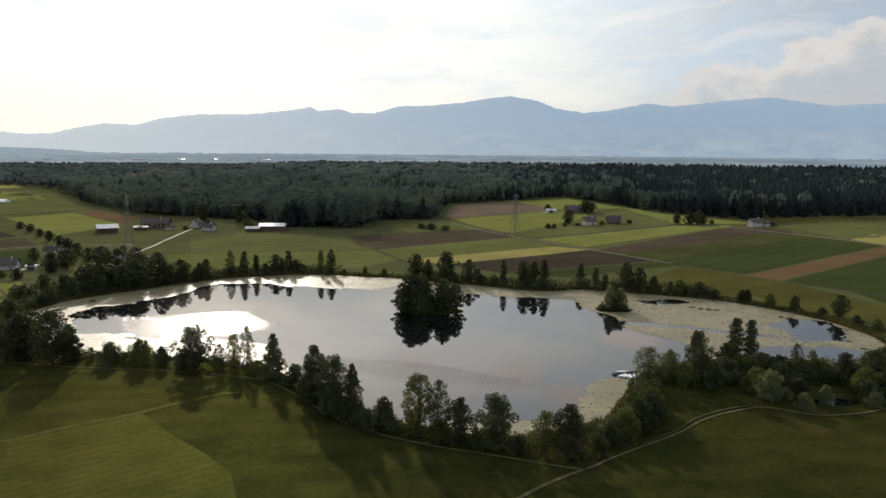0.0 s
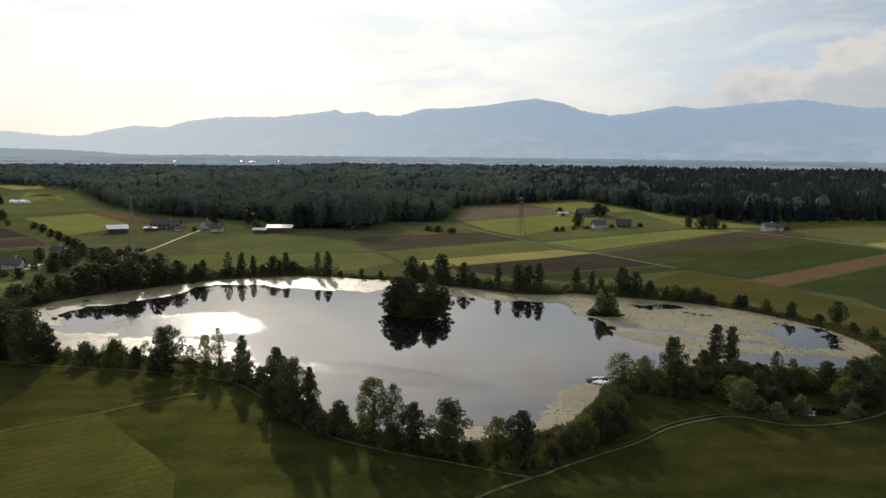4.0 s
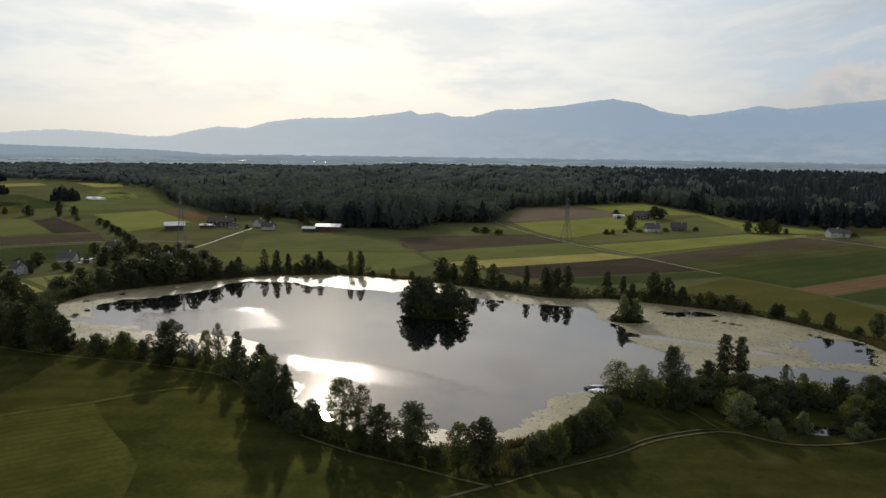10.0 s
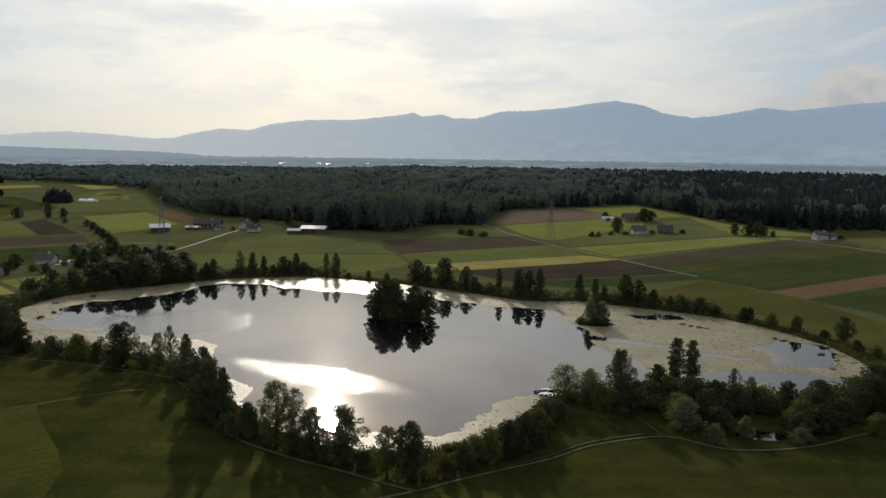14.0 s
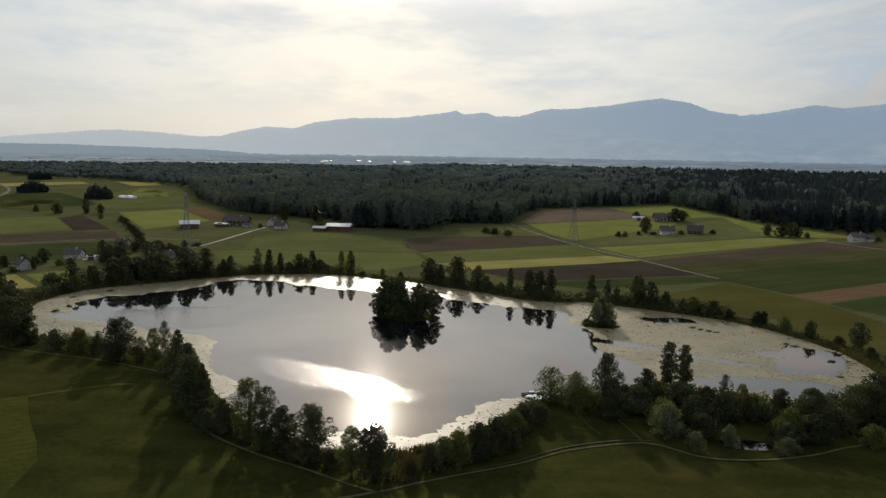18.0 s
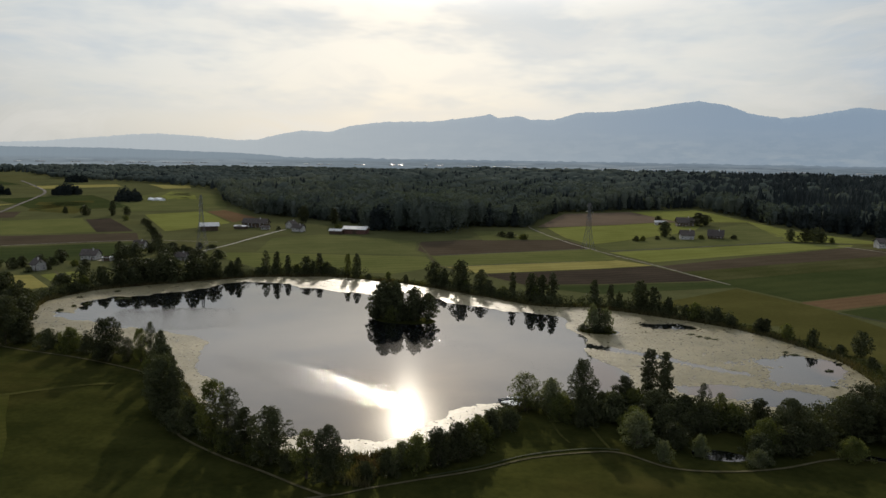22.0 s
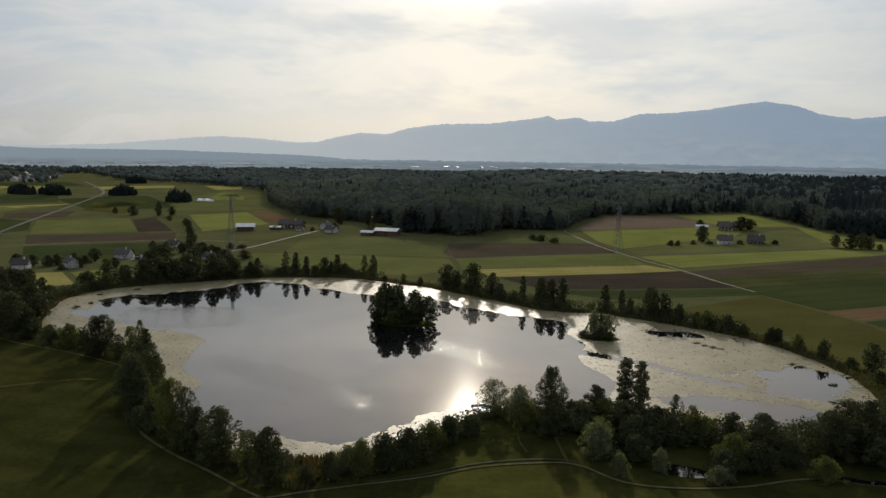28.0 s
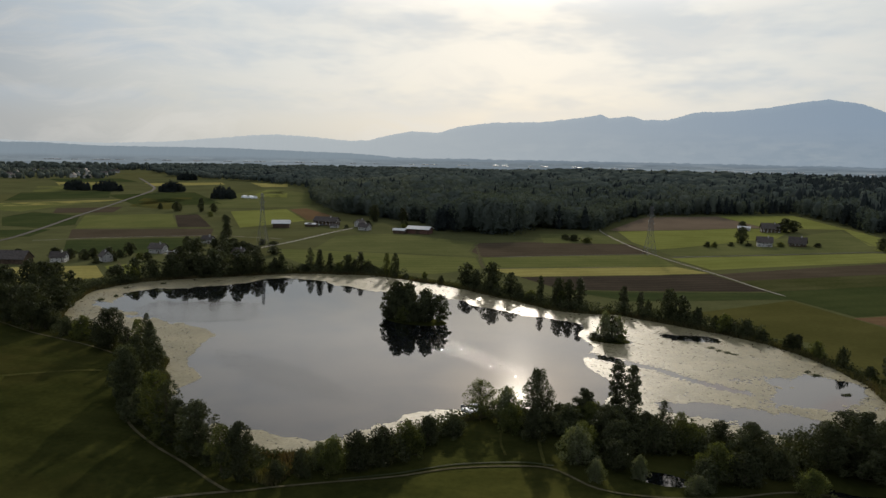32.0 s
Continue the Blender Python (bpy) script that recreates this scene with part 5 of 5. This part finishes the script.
# tussocks standing in the lily mats
def tussock(x, y, wide, tall, seed):
    rng = np.random.default_rng(seed)
    root = empty("reed_tussock", pose(x, y, 0, 0, 0, rng.uniform(0, 360)))
    tagged(root, "dark reed tussock standing in shallow water", "reeds", group="reed tussocks")
    verts = []
    for _ in range(130):
        r, k = wide * rng.uniform() ** 0.6, rng.uniform(0, 2 * math.pi)
        px, py = r * math.cos(k) * 1.5, r * math.sin(k)
        a, top = rng.uniform(0, math.pi), tall * rng.uniform(0.5, 1.0) * (1.1 - 0.5 * r / wide)
        verts += [(px - 0.09 * math.cos(a), py - 0.09 * math.sin(a), -0.1), (px + 0.09 * math.cos(a), py + 0.09 * math.sin(a), -0.1), (px * 1.25 + rng.normal(0, 0.15), py * 1.25 + rng.normal(0, 0.15), top)]
    part("reed_clump", quick_mesh("reed_clump", np.array(verts), np.arange(len(verts)).reshape(-1, 3), M["leaf"]), root)
    bm = bmesh.new()
    bmesh.ops.create_icosphere(bm, subdivisions=2, radius=1.0)
    for v in bm.verts:
        v.co = Vector((v.co.x * wide * 1.3 * rng.uniform(0.85, 1.1), v.co.y * wide * 0.85 * rng.uniform(0.85, 1.1), v.co.z * 0.28 * tall * rng.uniform(0.7, 1.2)))
    part("root_mass", from_bm("root_mass", bm, M["ditch"]), root, "dark muddy root mass")


for i, (x, y, wide, tall) in enumerate([(-183, 332, 1.4, 1.8), (-184, 343, 1.3, 1.7), (-182, 351, 1.6, 1.8), (-176, 368, 1.7, 1.5), (-172, 370, 1.5, 1.3), (-192, 386, 1.6, 1.2), (-199, 364, 1.4, 1.2),
                                        (130, 388, 1.5, 0.9), (133.5, 385, 1.3, 0.8), (137, 383, 1.7, 0.9), (140, 381.5, 1.2, 0.7), (168, 367, 1.3, 0.9), (171, 364, 1.4, 0.9), (180, 342, 1.3, 0.9),
                                        (177, 319, 1.0, 0.8), (177, 307, 1.1, 0.7)]):
    tussock(x, y, wide, tall, 300 + i)

# ---------------- buildings ----------------
def gable_walls(length, depth, eave, rise):
    bm = bmesh.new()
    a, b = length / 2, depth / 2
    low = [bm.verts.new(p) for p in ((-a, -b, -0.6), (a, -b, -0.6), (a, b, -0.6), (-a, b, -0.6))]
    up = [bm.verts.new(p) for p in ((-a, -b, eave), (a, -b, eave), (a, b, eave), (-a, b, eave))]
    peak = [bm.verts.new((-a, 0, eave + rise)), bm.verts.new((a, 0, eave + rise))]
    for f in ((low[0], low[1], up[1], up[0]), (low[2], low[3], up[3], up[2]), (low[1], low[2], up[2], peak[1], up[1]), (low[3], low[0], up[0], peak[0], up[3]), low[::-1],
              (up[0], up[1], peak[1], peak[0]), (up[2], up[3], peak[0], peak[1])):
        bm.faces.new(f)
    bmesh.ops.recalc_face_normals(bm, faces=bm.faces[:])
    return bm


def roof_side(length, depth, eave, rise, side, over=0.9, thick=0.25):
    bm = bmesh.new()
    a, b = length / 2 + over, depth / 2
    slope = rise / b
    pts = [(-a, 0, eave + rise + 0.02), (a, 0, eave + rise + 0.02), (a, side * (b + over), eave - slope * over + 0.02), (-a, side * (b + over), eave - slope * over + 0.02)]
    low, top = [bm.verts.new(p) for p in pts], [bm.verts.new((x, y, z + thick)) for x, y, z in pts]
    bm.faces.new(low)
    bm.faces.new(top[::-1])
    for i in range(4):
        j = (i + 1) % 4
        bm.faces.new((low[i], low[j], top[j], top[i]))
    bmesh.ops.recalc_face_normals(bm, faces=bm.faces[:])
    return bm


def house(name, x, y, turn, length, depth, eave, rise, wall, roof, label, category="house", storeys=2, bays=4, chimney=True, big_door=False, overhang=0.9):
    length, depth, eave, rise = 0.76 * length, 0.82 * depth, 0.88 * eave, 0.82 * rise
    z = float(ground_height(np.array([x]), np.array([y]))[0])
    root = empty(name, pose(x, y, z, 0, 0, turn))
    tagged(root, label, category)
    part("wall", from_bm("wall", gable_walls(length, depth, eave, rise), M[wall]), root)
    for side in (-1, 1):
        part("roof", from_bm("roof", roof_side(length, depth, eave, rise, side, overhang), M[roof]), root)
    if chimney:
        stack = part("chimney", box_mesh("chimney", M["wall_white"], length * 0.18, length * 0.18 + 0.9, -1.2, -0.4, eave + rise * 0.6, eave + rise + 1.2), root)
        part("chimney_cap", box_mesh("chimney_cap", M["roof_tile"], length * 0.18 - 0.1, length * 0.18 + 1.0, -1.3, -0.3, eave + rise + 1.2, eave + rise + 1.35), stack)
    pane = box_mesh("window_pane", M["window"], -0.5, 0.5, -0.03, 0.03, -0.65, 0.65)
    bm = bmesh.new()
    for s in ((-0.62, -0.5, -0.06, 0.06, -0.77, 0.77), (0.5, 0.62, -0.06, 0.06, -0.77, 0.77), (-0.5, 0.5, -0.06, 0.06, 0.65, 0.77), (-0.5, 0.5, -0.06, 0.06, -0.77, -0.65), (-0.04, 0.04, -0.05, 0.05, -0.65, 0.65)):
        box(bm, *s)
    surround = from_bm("window_frame", bm, M["trim"])
    for side in (-1, 1):
        for level in range(storeys):
            for i in range(bays):
                wx = (i + 0.5) / bays * length - length / 2
                window = part("window", surround, root)
                window.location = (wx, side * (depth / 2 + 0.03), (level + 0.55) * eave / storeys)
                part("pane", pane, window)
        for level in range(storeys + (1 if rise > 3 else 0)):
            for wy in ((-depth / 4, depth / 4) if level < storeys else (0.0,)):
                window = part("window", surround, root)
                window.location, window.rotation_euler = (side * (length / 2 + 0.03), wy, (level + 0.55) * eave / max(storeys, 1)), (0, 0, math.pi / 2)
                part("pane", pane, window)
    if big_door:
        part("barn_door", box_mesh("barn_door", M["wall_wood"], -2.2, 2.2, -depth / 2 - 0.12, -depth / 2 - 0.02, -0.3, 3.8), root, "wide dark barn door")
    else:
        part("door", box_mesh("door", M["wall_wood"], length * 0.5 / max(bays, 1) * 2 - 0.5, length * 0.5 / max(bays, 1) * 2 + 0.5, -depth / 2 - 0.08, -depth / 2 - 0.02, -0.3, 2.1), root, "dark wooden door")
    return root


house("barn", -320, 676, 34, 22, 17, 5.5, 3.2, "wall_wood", "roof_metal", "dark timber barn with a pale sheet roof", "barn", 0, 0, False, True, 1.4)
house("farmhouse", -290, 716, 6, 34, 14, 5.5, 5.0, "wall_wood", "roof_tile", "long dark farmhouse with brown tiled roof", "house", 2, 6)
house("shed", -296, 696, 6, 16, 8, 3.0, 1.2, "wall_wood", "roof_metal", "low open shed with pale sheet roof", "shed", 0, 0, False, True, 0.6)
house("shed", -270, 700, 6, 10, 7, 3.0, 1.6, "wall_white", "roof_tile", "small white shed beside the farmhouse", "shed", 1, 2, False)
house("house", -232, 698, -4, 14, 10, 4.5, 3.6, "wall_white", "roof_tile", "small white house with brown roof", "house", 1, 3)
house("house", -252, 722, 80, 12, 10, 5.0, 4.0, "wall_white", "roof_tile", "white farm dwelling with steep roof", "house", 2, 3)
house("red_barn", -172, 704, 6, 30, 16, 5.5, 2.6, "wall_red", "roof_metal", "long red barn with pale sheet roof", "barn", 0, 0, False, True, 1.2)
house("shed", -188, 692, 6, 16, 9, 4.0, 1.8, "wall_wood", "roof_metal", "dark shed with pale roof before the barn", "shed", 0, 0, False, True, 0.8)
house("white_house", 303, 736, 12, 15, 11, 5.8, 3.4, "wall_white", "roof_tile", "white two-storey house with brown roof and windows", "house", 2, 5)
house("annex", 313, 735, 12, 7, 9, 4.6, 2.6, "wall_white", "roof_tile", "white side wing of the house", "house", 2, 2, False)
house("farmhouse", 143, 763, 8, 16, 11, 5.0, 5.0, "wall_white", "roof_tile", "pale house under a broad dark roof", "house", 2, 4)
house("farmhouse", 170, 774, -6, 18, 13, 3.6, 6.0, "wall_wood", "roof_tile", "dark timber farmhouse with deep hipped roof", "house", 1, 4)
house("farmhouse", 146, 886, 10, 24, 16, 5.0, 6.0, "wall_wood", "roof_tile", "brown farmhouse under trees", "house", 2, 5)
house("shed", 120, 893, 4, 16, 9, 3.4, 1.8, "wall_white", "roof_metal", "pale low shed with sheet roof", "shed", 0, 0, False, True, 0.6)
house("house", -297, 485, 14, 15, 11, 4.6, 4.2, "wall_white", "roof_tile", "white house with dark roof in the hamlet", "house", 1, 4)
house("garage", -280, 483, 14, 9, 6, 2.8, 0.8, "wall_white", "roof_metal", "low pale garage beside the house", "garage", 0, 0, False, True, 0.4)
house("house", -293, 431, -20, 10, 9, 5.0, 4.0, "wall_white", "roof_tile", "small steep-roofed white house", "house", 2, 2)
house("house", -318, 412, 30, 13, 10, 4.6, 4.0, "wall_white", "roof_tile", "white house with steep dark roof", "house", 2, 3)
house("farm_building", -340, 392, 20, 30, 14, 4.6, 6.0, "wall_wood", "roof_tile", "large dark barn with deep brown roof", "barn", 0, 0, False, True)
house("house", -232, 505, 10, 11, 9, 3.6, 3.0, "wall_white", "roof_tile", "house half hidden by trees", "house", 1, 3)
house("house", -300, 545, 10, 12, 9, 4.0, 3.4, "wall_white", "roof_tile", "small house by the stream trees", "house", 1, 3)

# white film tunnels by the lone wood
for i in range(2):
    bm = bmesh.new()
    rows = []
    for yy in (-9.0, 9.0):
        rows.append([bm.verts.new((4.2 * math.cos(math.pi * s / 10), yy, 3.6 * math.sin(math.pi * s / 10))) for s in range(11)])
    for s in range(10):
        bm.faces.new((rows[0][s], rows[0][s + 1], rows[1][s + 1], rows[1][s]))
    bm.faces.new(rows[0])
    bm.faces.new(rows[1][::-1])
    bmesh.ops.recalc_face_normals(bm, faces=bm.faces[:])
    tunnel = tagged(new("film_tunnel", from_bm("film_tunnel", bm, M["white_film"])), "white film tunnel beside a lone wood", "greenhouse", group="film tunnels")
    tunnel.matrix_world = pose(-607 + 10 * i, 968 + 4 * i, float(ground_height(np.array([-607.0]), np.array([968.0]))[0]), 0, 0, 62)

# the village on the plain
rng = np.random.default_rng(33)
for i in range(46):
    u = rng.uniform()
    az = radians(-60 + 13.5 * u)
    far = rng.uniform(1780, 2300)
    x, y = 77 + far * math.sin(az), 20 + far * math.cos(az)
    z = float(land(np.array([x]), np.array([y]))[0])
    root = empty("village_house", pose(x, y, z, 0, 0, rng.uniform(0, 180)))
    tagged(root, "small far village house with tiled roof", "house", group="village houses")
    length, depth, eave, rise = rng.uniform(11, 18), rng.uniform(9, 11), rng.uniform(4, 6), rng.uniform(3, 4.5)
    part("wall", from_bm("wall", gable_walls(length, depth, eave, rise), M["wall_white"]), root)
    for side in (-1, 1):
        part("roof", from_bm("roof", roof_side(length, depth, eave, rise, side), M["roof_tile"]), root)


# ---------------- pylons ----------------
def pylon(x, y, height, foot, turn, arms):
    z = float(ground_height(np.array([x]), np.array([y]))[0])
    root = empty("pylon", pose(x, y, z, 0, 0, turn))
    tagged(root, "grey steel lattice power pylon in the fields", "pylon", group="power pylons")
    levels = [0, 0.14, 0.27, 0.39, 0.50, 0.60, 0.69, 0.77, 0.84, 0.90, 0.96, 1.0]

    def half(u):
        return foot / 2 * (1 - u) ** 1.15 * (1 - 0.35 * min(u * 2, 1)) + 0.55

    def corner(u, k):
        return (half(u) * (1, 1, -1, -1)[k % 4], half(u) * (1, -1, -1, 1)[k % 4], height * u - (0.4 if u == 0 else 0))

    for k in range(4):
        bm = bmesh.new()
        for a, b in zip(levels, levels[1:]):
            beam(bm, corner(a, k), corner(b, k), 0.13, 0.11, 4)
        part("leg", from_bm("leg", bm, M["steel"]), root)
    for k in range(4):
        bm = bmesh.new()
        for a, b in zip(levels, levels[1:]):
            beam(bm, corner(a, k), corner(b, k + 1), 0.07, 0.07, 3)
            beam(bm, corner(a, k + 1), corner(b, k), 0.07, 0.07, 3)
            beam(bm, corner(b, k), corner(b, k + 1), 0.06, 0.06, 3)
        part("bracing", from_bm("bracing", bm, M["steel"]), root)
    for u, reach in arms:
        for side in (-1, 1):
            bm = bmesh.new()
            tip = (0, side * reach, height * u)
            for k in (0, 1, 2, 3):
                if corner(u, k)[1] * side > 0:
                    beam(bm, corner(u, k), tip, 0.10, 0.07, 3)
                    beam(bm, corner(min(u + 0.05, 1), k), tip, 0.09, 0.07, 3)
            arm = part("cross_arm", from_bm("cross_arm", bm, M["steel"]), root)
            bm = bmesh.new()
            for s in range(5):
                beam(bm, (0, side * (reach - 0.1), height * u - 0.1 - 0.32 * s), (0, side * (reach - 0.1), height * u - 0.4 - 0.32 * s), 0.14, 0.08, 6)
            part("insulator", from_bm("insulator", bm, M["wall_white"]), arm)
    return root


pylon(-243, 548, 46, 8.0, 20, ((0.70, 5.0), (0.84, 6.5), (0.96, 4.0)))
pylon(58, 668, 40, 7.5, 35, ((0.68, 5.0), (0.82, 6.5), (0.95, 4.0)))


# ---------------- parked cars ----------------
def shell(sections):
    """A closed body through cross-sections (y, half width, low, high)."""
    bm = bmesh.new()
    rings = [[bm.verts.new(p) for p in ((-w, y, lo), (-w, y, lo + 0.6 * (hi - lo)), (-0.86 * w, y, hi), (0.86 * w, y, hi), (w, y, lo + 0.6 * (hi - lo)), (w, y, lo))] for y, w, lo, hi in sections]
    for a, b in zip(rings, rings[1:]):
        for i in range(6):
            bm.faces.new((a[i], a[(i + 1) % 6], b[(i + 1) % 6], b[i]))
    bm.faces.new(rings[0])
    bm.faces.new(rings[-1][::-1])
    bmesh.ops.recalc_face_normals(bm, faces=bm.faces[:])
    return bm


for x, y, turn, paint in [(-246, 500, 83, 'boat_light'), (-245, 505, 83, 'boat_light'), (-245, 510, 83, 'car_red'), (-243, 516, 83, 'boat_light'), (-243, 523, 83, 'boat_dark'), (-284, 490, 103, 'boat_light'), (-295, 709, 8, 'boat_light'), (-291, 708, 30, 'boat_dark'), (-285, 716, 5, 'boat_light')]:
    z = float(ground_height(np.array([x]), np.array([y]))[0]) + 0.16
    car = empty("car", pose(x, y, z, 0, 0, turn - 90))
    tagged(car, {"boat_light": "pale parked car on the gravel", "car_red": "red parked car on the gravel lane", "boat_dark": "dark parked car on the gravel"}[paint], "car", group="parked cars")
    part("body", from_bm("body", shell([(-2.1, 0.72, 0.35, 0.75), (-1.95, 0.84, 0.24, 0.95), (-0.9, 0.88, 0.22, 0.98), (0.9, 0.88, 0.22, 0.98), (1.8, 0.84, 0.24, 0.84), (2.1, 0.70, 0.35, 0.65)]), M[paint]), car)
    part("cabin", from_bm("cabin", shell([(-1.75, 0.72, 0.93, 1.0), (-1.2, 0.74, 0.95, 1.46), (0.3, 0.74, 0.95, 1.48), (1.05, 0.72, 0.93, 1.0)]), M["window"]), car, "dark glazed cabin")
    part("roof", box_mesh("roof", M[paint], -0.62, 0.62, -1.15, 0.25, 1.47, 1.51), car)
    for wx in (-0.78, 0.78):
        for wy in (-1.3, 1.3):
            bm = bmesh.new()
            beam(bm, (wx - 0.1, wy, 0.31), (wx + 0.1, wy, 0.31), 0.31, 0.31, 12)
            part("wheel", from_bm("wheel", bm, M["tyre"]), car)


# ---------------- boats at the jetty ----------------
def hull(length, width, depth):
    bm = bmesh.new()
    rings = []
    for i in range(9):
        u = i / 8
        w = width / 2 * (math.sin(math.pi * min(u * 0.62 + 0.36, 1.0)) ** 0.7 if u < 0.98 else 0.05)
        y = (u - 0.5) * length
        lift = 0.22 * u**3
        rings.append([bm.verts.new(p) for p in ((-w, y, depth + lift), (-w * 0.8, y, 0.12 + lift), (0, y, lift * 0.8 - 0.05), (w * 0.8, y, 0.12 + lift), (w, y, depth + lift),
                                                (w * 0.9, y, depth + lift), (w * 0.7, y, 0.2 + lift), (0, y, 0.12 + lift), (-w * 0.7, y, 0.2 + lift), (-w * 0.9, y, depth + lift))])
    for a, b in zip(rings, rings[1:]):
        for i in range(10):
            j = (i + 1) % 10
            bm.faces.new((a[i], a[j], b[j], b[i]))
    bm.faces.new(rings[0][::-1])
    bm.faces.new(rings[-1])
    bmesh.ops.recalc_face_normals(bm, faces=bm.faces[:])
    return bm


def cover_mesh(length, width):
    """A sagging tarpaulin over a boat."""
    verts, faces = [], []
    for r in range(7):
        u = r / 6
        y = (u - 0.5) * length
        w = width / 2 * math.sin(math.pi * min(u * 0.62 + 0.36, 0.97)) ** 0.7
        top = 0.86 - 0.10 * (2 * u - 1) ** 2 - 0.05 * (r % 2)
        verts += [(-w, y, 0.50), (-w * 0.55, y, top - 0.12), (0, y, top), (w * 0.55, y, top - 0.12), (w, y, 0.50)]
    for r in range(6):
        faces += [(r * 5 + i, r * 5 + i + 1, r * 5 + i + 6, r * 5 + i + 5) for i in range(4)]
    return mesh("cover", verts, faces, M["white_film"], True)


for x, y, turn, paint in [(63.6, 266.6, -62, "boat_dark"), (64.9, 264.2, -50, "boat_light"), (66.4, 263.6, -48, "boat_light"), (67.9, 263.0, -46, "boat_light"), (66.0, 268.6, -80, "boat_light"),
                          (69.3, 262.4, -45, "boat_light"), (69.0, 268.6, -95, "boat_dark"), (66.3, 257.6, -20, "boat_dark")]:
    boat = empty("rowing_boat", pose(x, y, 0.0, 0, 0, turn))
    tagged(boat, "pale rowing boat under a white cover by the jetty" if paint == "boat_light" else "dark open rowing boat moored at the jetty", "boat", group="moored boats")
    part("hull", from_bm("hull", hull(4.8, 1.6, 0.55), M[paint]), boat)
    if paint == "boat_light":
        part("cover", cover_mesh(4.3, 1.62), boat, "white tarpaulin cover")
    for s in (-1.1, 0.0, 1.0):
        part("bench", box_mesh("bench", M["planks"], -0.52, 0.52, s - 0.13, s + 0.13, 0.36, 0.40), boat)
jetty = empty("jetty", pose(72.0, 265.6, 0.0, 0, 0, 70))
tagged(jetty, "short weathered plank jetty among the boats", "jetty")
board = box_mesh("plank", M["planks"], -0.8, 0.8, -0.09, 0.09, 0.42, 0.47)
for i in range(32):
    part("plank", board, jetty).location = (0, -3.1 + 0.2 * i, 0)
for x in (-0.7, 0.7):
    for y in (-3.0, 0.0, 3.0):
        bm = bmesh.new()
        beam(bm, (x, y, -1.2), (x, y, 0.9), 0.09, 0.09, 7)
        part("post", from_bm("post", bm, M["planks"]), jetty)

# tufts of taller grass in the near meadow
rng = np.random.default_rng(4)
tx, ty = rng.uniform(-260, 180, 22000), rng.uniform(85, 262, 22000)
keep = (to_loop(tx, ty, shore) > 14) & (wobble(tx, ty, 0.05, 3.0) + 0.7 * wobble(tx, ty, 0.35, 8.0) + rng.uniform(-0.3, 0.3, tx.size) > 0.55)
tx, ty = tx[keep], ty[keep]
tz = ground_height(tx, ty)
verts, faces, start = [], [], 0
for x, y, z in zip(tx, ty, tz):
    s = rng.uniform(0.10, 0.26)
    for k in range(3):
        a = rng.uniform(0, math.pi)
        verts += [(x - s * math.cos(a), y - s * math.sin(a), z), (x + s * math.cos(a), y + s * math.sin(a), z), (x + rng.uniform(-0.2, 0.2), y + rng.uniform(-0.2, 0.2), z + s * 0.35)]
        faces.append((start, start + 1, start + 2))
        start += 3
tagged(new("grass_tufts", quick_mesh("grass_tufts", verts, faces, M["meadow"])), "rough tufts of taller grass in the meadow", "grass", kind="stuff")

# far factory sheds and house blocks in the valley
rng = np.random.default_rng(77)
bm = bmesh.new()
for i in range(70):
    az, far = radians(-52 + 84 * ((i * 0.618) % 1)) + rng.normal(0, 0.02), 3330
    low_edge = 83 + far * math.tan(radians(-0.90))
    x, y, w, dpt, h = 77 + far * math.sin(az), 20 + far * math.cos(az), rng.uniform(8, 30), rng.uniform(20, 40), rng.uniform(3, 5)
    box(bm, x - w / 2, x + w / 2, y - dpt / 2, y + dpt / 2, low_edge - 3, low_edge + h)
tagged(new("far_buildings", from_bm("far_buildings", bm, M["roof_metal"])), "tiny pale far buildings on the valley floor", "buildings", kind="stuff")
